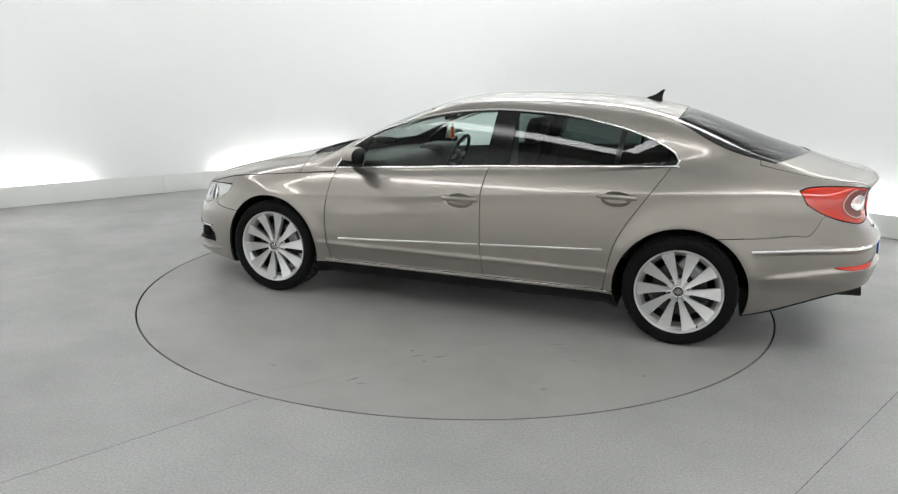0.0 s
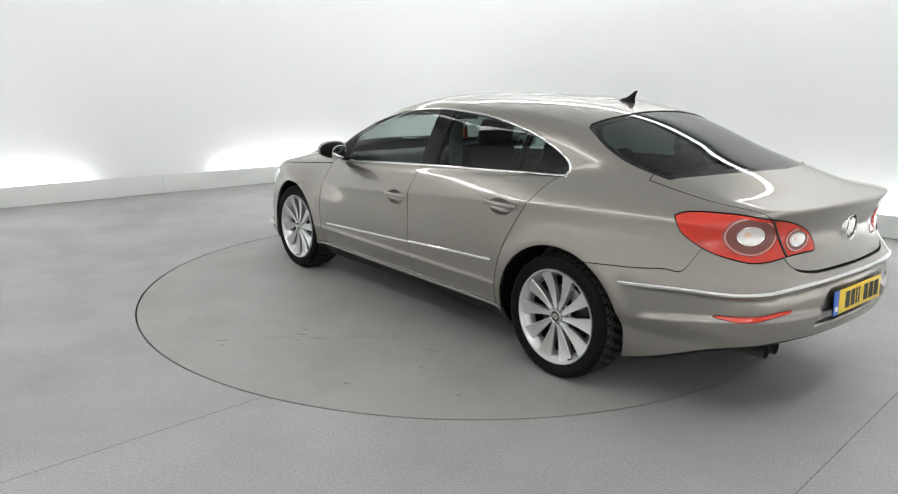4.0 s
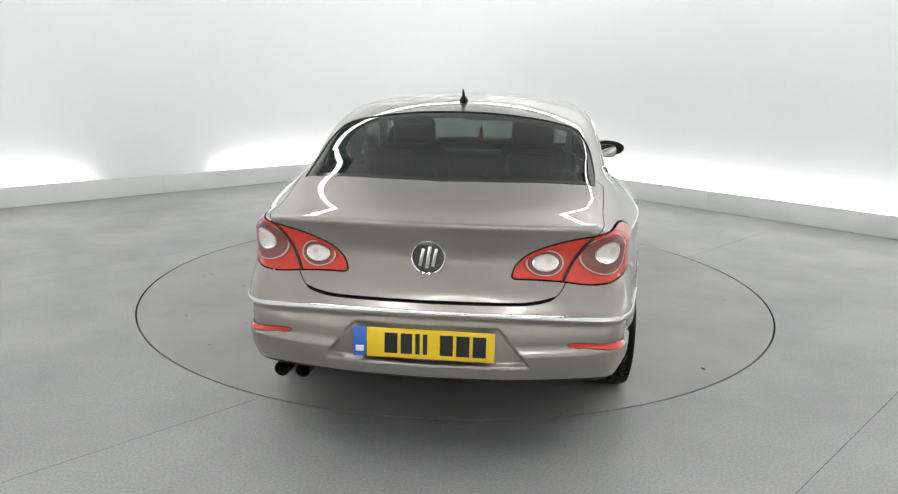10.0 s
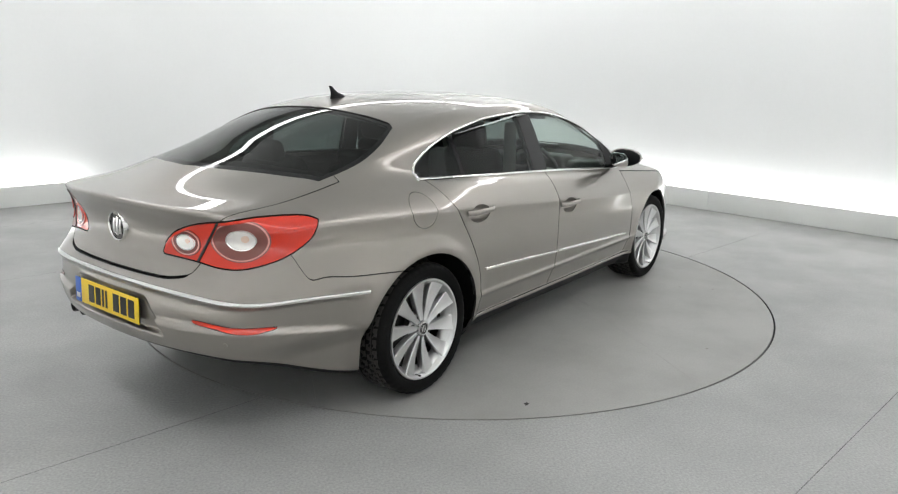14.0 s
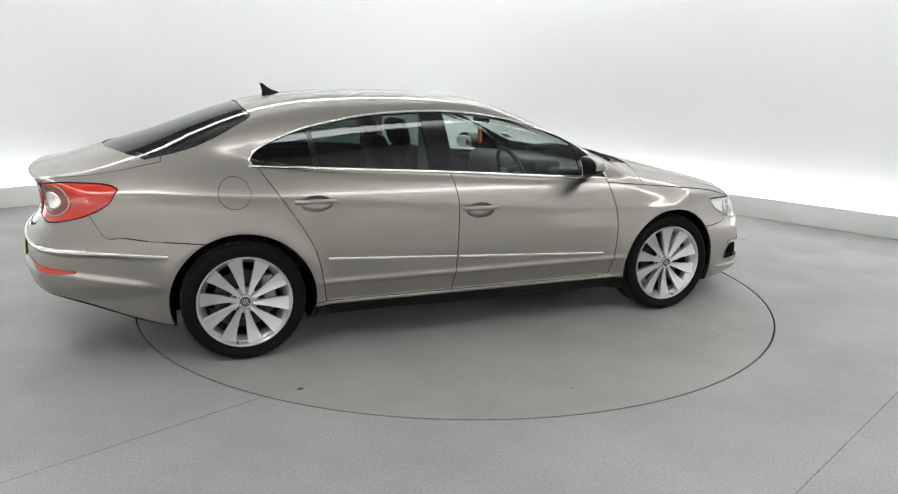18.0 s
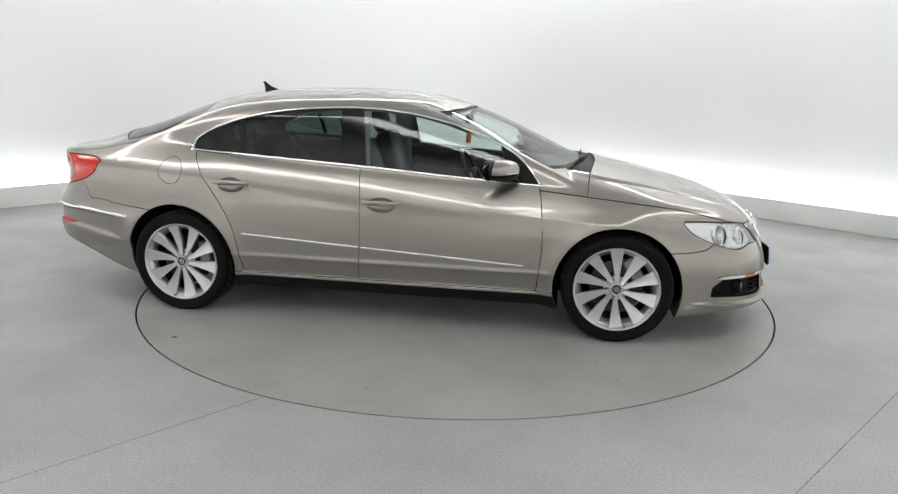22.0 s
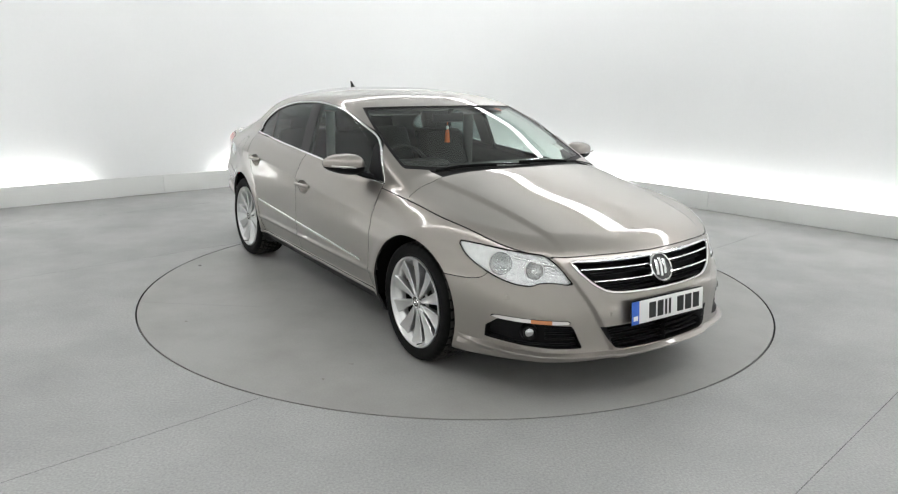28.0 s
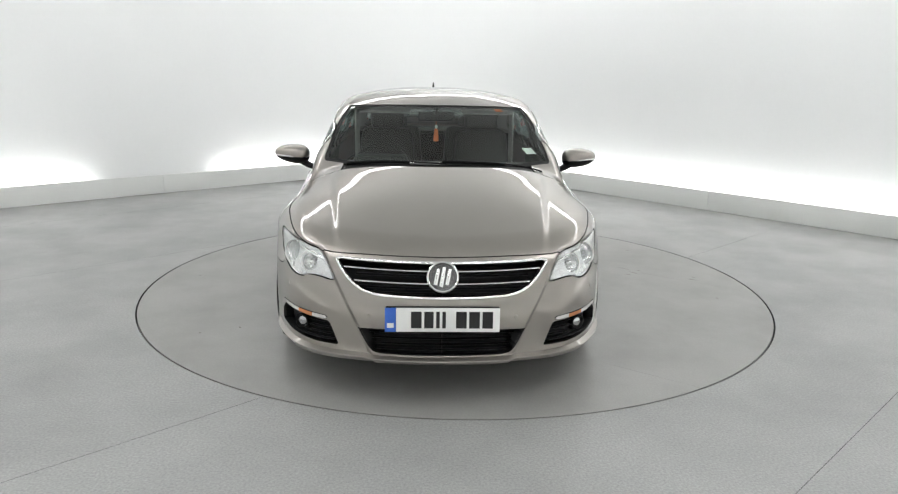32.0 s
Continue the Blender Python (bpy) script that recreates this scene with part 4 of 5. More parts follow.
    bump_r = take(lambda x, y, z: np.maximum(x + 1.42, z - np.where(y < 0.56, 1.0, tail_seam(x))))
    low_edge = bump_r[0][:, 2] - 0.188 - 0.235 * smooth(-1.6, -2.42, bump_r[0][:, 0])
    bumper = sheet("rear_bumper", clip(bump_r, -low_edge), PAINT, car)
    sheet("diffuser", clip(bump_r, low_edge), PLASTIC, bumper, "black plastic lower edge of the bumper", raise_by=-0.004)

    def scoop_of(m, cx, cz):
        return np.hypot((m[0][:, 0] - cx) / 1.9, m[0][:, 2] - cz) - 0.045

    doors = []
    for name, test, hx, hz in (
            ("front_door", lambda x, y, z: np.maximum(np.maximum(x - FRONT_DOOR_EDGE(z), MIDDLE_EDGE(z) - x), np.maximum(0.283 - z, np.maximum(z - belt_z(x) - 0.03, 0.5 - y))), -0.030, 0.768),
            ("rear_door", lambda x, y, z: np.maximum(np.maximum(x - MIDDLE_EDGE(z), REAR_DOOR_EDGE(z) - x), np.maximum(0.283 - z, np.maximum(z - belt_z(x) - 0.03, 0.5 - y))), -0.972, 0.848)):
        d = take(test)
        f = scoop_of(d, hx, hz - 0.012)
        panel, hole = clip(d, -f), clip(d, f)
        V, F, N = hole
        r = np.clip(-scoop_of(hole, hx, hz - 0.012) / 0.045, 0, 1)
        bowl = (V - N * (0.050 * np.sqrt(r) * (2 - r) * 0.7)[:, None], F, N)
        obs = pair(name, panel, PAINT)
        for ob, s in zip(obs, (1, -1)):
            sheet("handle_bowl", (bowl[0], bowl[1], bowl_normals(bowl)), PAINT, ob, depth=0, sides="left" if s > 0 else "right")
            sheet("door_lining", clip(d, np.maximum(0.36 - d[0][:, 2], -1)), DOOR_TRIM, ob, "dark grey door lining", depth=0.0, sides="left" if s > 0 else "right", raise_by=-0.06)
            p, n = side_at(hx, hz)
            bar_pts = [p + Vector((0.112 * q, 0, 0.006 - 0.004 * q * q)) + n * (0.030 - 0.026 * q ** 4) for q in np.linspace(-1, 1, 15)]
            bm = sweep(bar_pts, [n] * 15, 0.026, 0.016, n=10)
            part("door_handle", bm if s > 0 else mirrored(bm), PAINT, ob)
            doors.append(ob)
    sill = take(lambda x, y, z: np.maximum(np.maximum(np.abs(x) - 1.30, z - 0.283), 0.5 - y))
    pair("sill", clip(sill, 0.262 - sill[0][:, 2]), PAINT)
    # painted sill blackened here, shade near the floor put into the colour
    pair("sill_cover", clip(sill, sill[0][:, 2] - 0.260), PLASTIC, "lower edge of the sill, blackened to paint in its shade", raise_by=-0.006)
    wing = take(lambda x, y, z: np.maximum(np.maximum(0.80 - x, x - 2.1), np.maximum(z - hood_line(x), 0.45 - y)))
    pair("front_wing", wing, PAINT)
    shell = clip(rest, -0.6 - rest[2][:, 2])
    sheet("body_shell", shell, PAINT, car, "roof, pillars and rear quarters in taupe metallic paint", also=(no_flap, 1))
    sheet("underside", clip(rest, rest[2][:, 2] + 0.6), CARPET, car, depth=0, raise_by=-0.004)
    head_lin = clip(shell, np.maximum(1.03 - shell[0][:, 2], np.abs(shell[0][:, 0] + 0.5) - 1.35))
    sheet("headlining", head_lin, LINING, car, "pale grey headlining", depth=0.0, raise_by=-0.035)
    return car


def bowl_normals(m):
    V, F, _ = m
    n = np.zeros_like(V)
    c = np.cross(V[F[:, 1]] - V[F[:, 0]], V[F[:, 2]] - V[F[:, 0]])
    for k in range(3):
        np.add.at(n, F[:, k], c)
    return n / np.maximum(np.linalg.norm(n, axis=1, keepdims=True), 1e-12)


car = build_car()


# ---- wheels ----
def blade(k, n=10):
    """One spoke of the turbine wheel: narrow at the hub, broad and twisted at the rim."""
    bm = bmesh.new()
    turn = Matrix.Rotation(2 * math.pi * k / n, 3, "Y")
    rows = []
    for s in np.linspace(0, 1, 9):
        r = 0.040 + 0.196 * s
        lead, trail = -0.010 - 0.006 * s, 0.012 + 0.056 * s ** 1.2
        high, low = 0.084 + 0.014 * s ** 2 - 0.006 * math.sin(math.pi * s), 0.080 - 0.009 * math.sin(math.pi * s * 0.9) + 0.008 * s
        mid = (lead + trail) / 2
        row = [(lead, high - 0.004), (lead + 0.003, high), (mid, (high + low) / 2 - 0.004), (trail - 0.003, low), (trail, low - 0.004), (trail - 0.006, low - 0.034), (lead + 0.004, high - 0.040)]
        rows.append([bm.verts.new(turn @ Vector((t, h, r))) for t, h in row])
    for a, b in zip(rows, rows[1:]):
        for i in range(7):
            bm.faces.new((a[i], a[(i + 1) % 7], b[(i + 1) % 7], b[i]))
    bm.faces.new(rows[0]), bm.faces.new(rows[-1])
    return bm


def tyre_mesh():
    prof = [(0.236, -0.100), (0.262, -0.116), (0.290, -0.119), (0.310, -0.112), (0.3195, -0.092)]
    for g in (-0.052, -0.018, 0.018, 0.052):
        prof += [(0.3222, g - 0.006), (0.3150, g - 0.004), (0.3150, g + 0.004), (0.3222, g + 0.006)]
    prof += [(0.3195, 0.092), (0.3185, 0.098), (0.310, 0.112), (0.298, 0.1165), (0.290, 0.119), (0.284, 0.1175), (0.266, 0.117), (0.256, 0.112), (0.248, 0.104), (0.236, 0.100)]
    n = 192
    bm = lathe([(q, h - 0.009) for q, h in prof], n, "y", closed=True)
    for v in bm.verts:
        r = math.hypot(v.co.x, v.co.z)
        k = round(math.atan2(v.co.z, v.co.x) / (2 * math.pi) * n)
        if 0.309 < r and 0.085 < abs(v.co.y + 0.009) < 0.115 and k % 4 == 0:
            v.co.x, v.co.z = v.co.x * 0.992, v.co.z * 0.992
            v.co.y *= 0.99
    return bm


def build_wheel(parent):
    """A wheel with its outer face towards +y; the rim carries tyre, spokes, hub, bolts and brake."""
    rim = lathe([(0.2475, 0.092), (0.249, 0.100), (0.2465, 0.1045), (0.240, 0.104), (0.233, 0.096), (0.228, 0.080), (0.214, 0.055), (0.206, -0.02), (0.206, -0.09), (0.236, -0.10), (0.236, -0.104), (0.200, -0.095), (0.200, 0.0), (0.207, 0.05), (0.222, 0.074), (0.236, 0.090)], 72, "y", closed=True)
    wheel = part("wheel", rim, ALLOY, parent, "silver ten-spoke alloy wheel with a low black tyre")
    part("tyre", tyre_mesh(), RUBBER, wheel, "black low-profile tyre")
    # dark sleeve inside the rim paints in the shade seen between the spokes
    part("barrel", lathe([(0.2045, -0.088), (0.2055, 0.030), (0.1975, 0.030), (0.1975, -0.088)], 56, "y", closed=True), ALLOY_SHADE, wheel, "inside of the rim, darkened to paint in its shade")
    tread = bmesh.new()
    for y in (-0.081, -0.045, -0.009, 0.027, 0.063):
        lathe([(0.316, y - 0.0135), (0.3228, y - 0.0125), (0.3236, y), (0.3228, y + 0.0125), (0.316, y + 0.0135)], 156, "y", tread, closed=True)
    for v in tread.verts:
        if round(math.atan2(v.co.z, v.co.x) / (2 * math.pi) * 156 + v.co.y * 40) % 4 == 0 and math.hypot(v.co.x, v.co.z) > 0.32:
            v.co.x, v.co.z = v.co.x * 0.984, v.co.z * 0.984
    part("tread", tread, TREAD, wheel, "dusty dark grey tread")
    for k in range(10):
        part("spoke", blade(k), ALLOY, wheel)
    part("hub", lathe([(0.001, 0.062), (0.066, 0.062), (0.072, 0.055), (0.074, 0.02), (0.001, 0.02)], 40, "y"), ALLOY, wheel)
    part("hub_cap", lathe([(0.001, 0.0870), (0.0265, 0.0870), (0.0275, 0.0900), (0.0305, 0.0915), (0.034, 0.0905), (0.036, 0.084), (0.036, 0.06), (0.001, 0.06)], 40, "y"), CHROME, wheel, "chrome hub cap with slanted bars on a dark field")
    part("cap_field", lathe([(0.001, 0.0874), (0.001, 0.0884), (0.0262, 0.0884), (0.0262, 0.0874)], 40, "y", closed=True), BADGE_DARK, wheel)
    for d in (-0.011, 0.0, 0.011):
        h = 0.018 if d == 0 else 0.014
        part("cap_bar", sweep([(d - 0.003, 0.0888, -h), (d, 0.0892, 0), (d + 0.003, 0.0888, h)], [(0, 1, 0)] * 3, 0.0052, 0.003), CHROME, wheel)
    for k in range(5):
        a = 2 * math.pi * (k + 0.25) / 5
        at = Vector((0.055 * math.cos(a), 0.0, 0.055 * math.sin(a)))
        bm = lathe([(0.0155, 0.060), (0.0155, 0.066), (0.0100, 0.067), (0.0090, 0.073), (0.001, 0.074)], 12, "y")
        bmesh.ops.transform(bm, matrix=Matrix.Translation(at), verts=bm.verts)
        # coloured black to paint in the dark of the bolt holes
        part("wheel_bolt", bm, INK, wheel)
    part("brake_disc", lathe([(0.155, 0.018), (0.157, 0.016), (0.157, -0.006), (0.155, -0.008), (0.08, -0.008), (0.075, 0.018), (0.07, 0.045), (0.001, 0.045), (0.001, 0.05), (0.078, 0.05), (0.083, 0.019)], 56, "y"), STEEL, wheel, "bare steel brake disc")
    part("caliper", rbox((0.075, 0.06, 0.17), (-0.135, 0.012, 0.03), 0.016), ALLOY_DARK, wheel, "dull grey brake caliper")
    v = lathe([(0.003, 0.0), (0.003, 0.022), (0.0045, 0.022), (0.0045, 0.032), (0.001, 0.033)], 10, "y")
    bmesh.ops.transform(v, matrix=pose(0.07, 0.082, -0.215), verts=v.verts)
    part("valve", v, INK, wheel)
    return wheel


def build_wheels(car):
    first = build_wheel(car)
    first.matrix_basis = pose(AXLE, 0.770, HUB_Z, 0, 20, 0)
    copy_thing(first, pose(-AXLE, 0.770, HUB_Z, 0, 50, 0))
    copy_thing(first, pose(AXLE, -0.770, HUB_Z, 0, 33, 180))
    copy_thing(first, pose(-AXLE, -0.770, HUB_Z, 0, 5, 180))
    for end, rim in ARCHES.items():
        x = end * AXLE
        for s in (1, -1):
            bm = bmesh.new()
            rows = []
            for a in np.radians(np.linspace(-8, 188, 29)):
                edge = side_at(x + (rim + 0.01) * math.cos(a), max(0.2, HUB_Z + (rim + 0.01) * math.sin(a)))[0].y - 0.022
                rows.append([bm.verts.new((x + r * math.cos(a), s * y, HUB_Z + r * math.sin(a))) for r, y in ((rim + 0.003, edge), (rim + 0.013, edge - 0.02), (rim + 0.020, 0.46), (rim + 0.005, 0.44), (0.05, 0.44))])
            for a, b in zip(rows, rows[1:]):
                for i in range(4):
                    bm.faces.new((a[i], a[i + 1], b[i + 1], b[i]))
            part("arch_liner", bm, CARPET, car, "black wheel arch liner")


# ---- trim, lamps and small parts on the body ----
lip_z = spline([1.60, 1.754, 1.956, 2.136, 2.234, 2.276, 2.40], [0.264, 0.258, 0.250, 0.246, 0.242, 0.239, 0.234])


def both(name, bm, material, parents, label=""):
    """The same part on the left and, mirrored, on the right."""
    other = mirrored(bm)
    a = part(name, bm, material, parents[0], label)
    b = part(name, other, material, parents[-1], label)
    return a, b


def named(parent, stem):
    return [o for o in parent.children if o.name.split(".")[0] == stem]


def build_trim(car):
    pair = (car, car)
    # bright surround of the side windows
    pts, outs = [], []
    for a, b, c in zip(np.roll(WINDOWS, 1, 0), WINDOWS, np.roll(WINDOWS, -1, 0)):
        t = (c - a) / max(np.hypot(*(c - a)), 1e-9)
        x, z = b + 0.006 * np.array([t[1], -t[0]])
        p, n = side_at(x, z)
        pts.append(p + n * 0.001), outs.append(n)
    both("window_surround", sweep(pts, outs, 0.014, 0.010, closed=True), CHROME, pair, "chrome strip round the side windows")
    # bright strips on the doors
    for stem, x0, x1 in (("front_door", 0.815, -0.155), ("rear_door", -0.172, -0.915)):
        ps = [side_at(x, 0.441 + (0.819 - x) * 0.0547) for x in np.linspace(x0, x1, 14)]
        both("side_moulding", sweep([p + n * 0.003 for p, n in ps], [n for _, n in ps], 0.017, 0.012), CHROME, named(car, stem), "slim chrome strip")
    # bright strip round the tail, body-coloured lip under the nose
    ps = []
    for a in np.radians(np.linspace(103, 257, 61)):
        z = 0.62
        for _ in range(3):
            p, n = round_at(-1.52, a, z)
            z = float(strip_z(np.array(p.x)))
        ps.append((p, n))
    bumper = named(car, "rear_bumper")[0]
    part("bumper_strip", sweep([p + n * 0.001 for p, n in ps], [n for _, n in ps], 0.020, 0.014), CHROME, bumper, "slim chrome strip round the rear bumper")
    nose = named(car, "front_bumper")[0]
    # a blade of a lip that grows out of the corner and runs round under the nose
    lip = bmesh.new()
    rows = []
    for a in np.radians(np.linspace(-71, 71, 73)):
        z = 0.24
        for _ in range(4):
            p, n = round_at(1.45, a, z)
            z = float(lip_z(p.x)) + 0.010
        out = Vector((n.x, n.y, 0)).normalized()
        f = float(smooth(1.725, 1.90, np.array(p.x)))
        foot, _ = round_at(1.45, a, 0.226)
        rows.append([lip.verts.new(q) for q in (p - out * 0.010, p + out * 0.004 + Vector((0, 0, 0.002)), p + out * 0.026 * f - Vector((0, 0, 0.008)), p + out * 0.028 * f - Vector((0, 0, 0.013)), p + out * 0.022 * f - Vector((0, 0, 0.018)), foot + out * 0.012, foot - out * 0.03 - Vector((0, 0, 0.008)))])
    for a, b in zip(rows, rows[1:]):
        for i in range(6):
            lip.faces.new((a[i], a[i + 1], b[i + 1], b[i]))
    part("chin_lip", lip, PAINT, nose, smooth_deg=25)
    # grille bars and the round badge
    grille = named(car, "grille_back")[0]
    for z, y1 in ((0.630, 0.455), (0.578, 0.405)):
        for s in (1, -1):
            ps = [end_at(y, z + 0.006 * (y / 0.45) ** 2, 1) for y in np.linspace(0.062, y1, 12)]
            bm = sweep([p - Vector((0.004, 0, 0)) for p, n in ps], [Vector((0, 0, 1))] * 12, 0.020, 0.010)
            part("grille_bar", bm if s > 0 else mirrored(bm), CHROME, grille, "slim chrome bar")
    for z in (0.655, 0.605, 0.553, 0.530):
        ps = [end_at(y, z, 1) for y in np.linspace(-0.40, 0.40, 15)]
        part("grille_slat", sweep([p - Vector((0.03, 0, 0)) for p, n in ps], [Vector((0, 0, 1))] * 15, 0.03, 0.008), PLASTIC, grille)
    ps = [end_at(x, y, 1) for x, y in zip(*GRILLE_EDGE.T)]
    edge = [p + n * 0.002 for p, n in ps] + [Vector((p.x, -p.y, p.z)) + Vector((n.x, -n.y, n.z)) * 0.002 for p, n in ps[::-1]]
    outs = [n for _, n in ps] + [Vector((n.x, -n.y, n.z)) for _, n in ps[::-1]]
    part("grille_surround", sweep(edge, outs, 0.014, 0.012), CHROME, grille, "bright edge round the grille")
    for parent, way, z, r in ((grille, 1, 0.606, 0.074), (named(car, "boot_lid")[0], -1, 0.862, 0.066)):
        p, n = end_at(0.0, z, way)
        tilt = n.to_track_quat("X", "Z").to_matrix().to_4x4()
        prof = [(r * 0.86, 0.004), (r * 0.88, 0.010), (r * 0.94, 0.013), (r, 0.008), (r, -0.03), (r * 0.8, -0.03)]
        m = Matrix.Translation(p + n * (0.008 if way > 0 else 0.006)) @ tilt
        badge_parts = [("badge", lathe(prof, 48, "x", closed=True), CHROME, "round chrome badge with slanted bars on a dark field"),
                       ("badge_field", lathe([(0.001, 0.001), (r * 0.87, 0.003), (r * 0.87, -0.02), (0.001, -0.02)], 40, "x"), BADGE_DARK, "")]
        for d in (-0.36, 0.0, 0.36):
            h = 0.62 if d == 0.0 else 0.50
            badge_parts.append(("badge_bar", sweep([(0.004, (d - 0.10) * r, -h * r), (0.007, d * r, 0), (0.004, (d + 0.10) * r, h * r)], [(1, 0, 0)] * 3, r * 0.25, 0.010), CHROME, ""))
        badge = None
        for name, bm, material, label in badge_parts:
            bmesh.ops.transform(bm, matrix=m, verts=bm.verts)
            made = part(name, bm, material, badge or parent, label)
            badge = badge or made
    # number plates: plain bars stand for the writing
    for parent, m, colour, name in ((nose, pose(2.322, 0, 0.430, 0, -5, 0), PLATE_WHITE, "white"), (bumper, pose(-2.440, 0.004, 0.553, 0, -3, 180), PLATE_YELLOW, "yellow")):
        bm = rbox((0.006, 0.514, 0.122 if parent is nose else 0.108), (-0.003, 0, 0), 0.004)
        bmesh.ops.transform(bm, matrix=m, verts=bm.verts)
        holder = part("plate_holder", bm, PLASTIC, parent, "black number plate holder")
        bm = rbox((0.004, 0.470, 0.111), (0.003, 0.025 , 0), 0.0015)
        bmesh.ops.transform(bm, matrix=m, verts=bm.verts)
        part("number_plate", bm, colour, holder, name + " number plate with plain black bars")
        bm = rbox((0.004, 0.050, 0.111), (0.003, -0.236, 0), 0.0015)
        bmesh.ops.transform(bm, matrix=m, verts=bm.verts)
        part("plate_band", bm, PLATE_BLUE, holder, "blue band on the plate")
        bm = rbox((0.001, 0.030, 0.022), (0.0054, -0.236, -0.026), 0)
        bmesh.ops.transform(bm, matrix=m, verts=bm.verts)
        part("band_mark", bm, PLATE_WHITE, holder)
        y = -0.143
        for w in (0.048, 0.042, 0.016, 0.016, -1, 0.048, 0.048, 0.048):
            if w < 0:
                y += 0.034
                continue
            bm = rbox((0.001, w, 0.077), (0.0054, y + w / 2, 0), 0)
            bmesh.ops.transform(bm, matrix=m, verts=bm.verts)
            part("plate_bar", bm, INK, holder)
            y += w + 0.012
    # fog lamps and bay slats
    bays = named(car, "fog_lamp_bay")
    p, n = end_at(0.688, 0.338, 1)
    body = lathe([(0.001, -0.012), (0.026, -0.006), (0.032, 0.006), (0.038, 0.003), (0.042, -0.035), (0.001, -0.035)], 32, "x")
    fog_m = Matrix.Translation(p - n * 0.020) @ Matrix.Rotation(radians(28), 4, "Z")
    bmesh.ops.transform(body, matrix=fog_m, verts=body.verts)
    both("fog_lamp", body, PLASTIC, bays, "round fog lamp")
    lens = orb((0.014, 0.027, 0.027), (-0.008, 0, 0), 2.0, 20)
    bmesh.ops.transform(lens, matrix=fog_m, verts=lens.verts)
    both("fog_lens", lens, LENS_GREY, bays, "clear fog lamp lens")
    for z in (0.372, 0.345, 0.318, 0.292):
        ys = np.linspace(0.50, 0.625, 5) if z > 0.3 else np.linspace(0.50, 0.72, 8)
        ps = [end_at(y, z, 1) for y in ys]
        both("bay_slat", sweep([p - Vector((0.022, 0, 0)) for p, n in ps], [Vector((0, 0, 1))] * len(ps), 0.02, 0.007), PLASTIC, bays)
    low = named(car, "lower_intake")[0]
    for z in (0.352, 0.325, 0.298, 0.274):
        w = 0.30 + 0.4 * (z - 0.27)
        ps = [end_at(y, z, 1) for y in np.linspace(-w, w, 13)]
        part("intake_slat", sweep([p - Vector((0.03, 0, 0)) for p, n in ps], [Vector((0, 0, 1))] * 13, 0.025, 0.007), PLASTIC, low)
    # parking sensors
    for parent, way, spots in ((bumper, -1, ((0.66, 0.475), (0.255, 0.488))), (nose, 1, ((0.745, 0.50), (0.34, 0.43)))):
        for y, z in spots:
            for s in (1, -1):
                p, n = end_at(y, z, way)
                bm = lathe([(0.001, 0.002), (0.0085, 0.002), (0.010, 0.0), (0.010, -0.01), (0.001, -0.01)], 16, "x")
                bmesh.ops.transform(bm, matrix=Matrix.Translation(p) @ n.to_track_quat("X", "Z").to_matrix().to_4x4(), verts=bm.verts)
                part("parking_sensor", bm if s > 0 else mirrored(bm), PAINT, parent)
    # twin exhaust, underside, roof aerial
    for y in (0.50, 0.585):
        bm = lathe([(0.031, -0.02), (0.031, 0.13), (0.028, 0.13), (0.028, 0.0), (0.001, 0.0)], 28, "x")
        bmesh.ops.transform(bm, matrix=pose(-2.19, y, 0.362, 0, -3, 180), verts=bm.verts)
        part("exhaust_pipe", bm, SOOT, car, "round steel exhaust pipe")
    part("silencer", rbox((0.30, 0.34, 0.10), (-2.0, 0.36, 0.36), 0.04), CARPET, car)
    part("floor_pan", rbox((3.5, 0.82, 0.05), (0.12, 0, 0.215), 0.015), CARPET, car, "black underside of the car")
    for s in (1, -1):
        part("floor_pan_side", rbox((1.86, 0.38, 0.05), (0.0, s * 0.60, 0.205), 0.015), CARPET, car)
    p, n = top_at(-1.075, 0.0)
    fin = bmesh.new()
    rows = []
    for h, front, back, half in ((-0.012, 0.075, -0.048, 0.024), (0.004, 0.068, -0.046, 0.022), (0.016, 0.044, -0.045, 0.0165), (0.026, 0.012, -0.046, 0.009), (0.042, -0.014, -0.050, 0.0065), (0.056, -0.030, -0.056, 0.0045), (0.064, -0.044, -0.060, 0.002)):
        mid, reach = (front + back) / 2, (front - back) / 2
        rows.append([fin.verts.new(p + Vector((mid + reach * math.cos(a), half * math.sin(a), h))) for a in np.linspace(0, 2 * math.pi, 20, endpoint=False)])
    for a, b in zip(rows, rows[1:]):
        for k in range(20):
            fin.faces.new((a[k], a[(k + 1) % 20], b[(k + 1) % 20], b[k]))
    fin.faces.new(rows[0]), fin.faces.new(rows[-1])
    part("roof_aerial", fin, PLASTIC, car, "black roof aerial fin")
    # wipers
    for y0, y1, x0, x1 in ((0.62, 0.02, 1.13, 1.11), (0.05, -0.55, 1.175, 1.06)):
        ps = []
        for s in np.linspace(0, 1, 12):
            x, y = x0 + (x1 - x0) * s, y0 + (y1 - y0) * s
            p, n = top_at(x, y)
            ps.append((p + n * 0.009, n))
        wiper = part("wiper", sweep([p for p, _ in ps], [n for _, n in ps], 0.007, 0.008), PLASTIC, car, "black windscreen wiper")
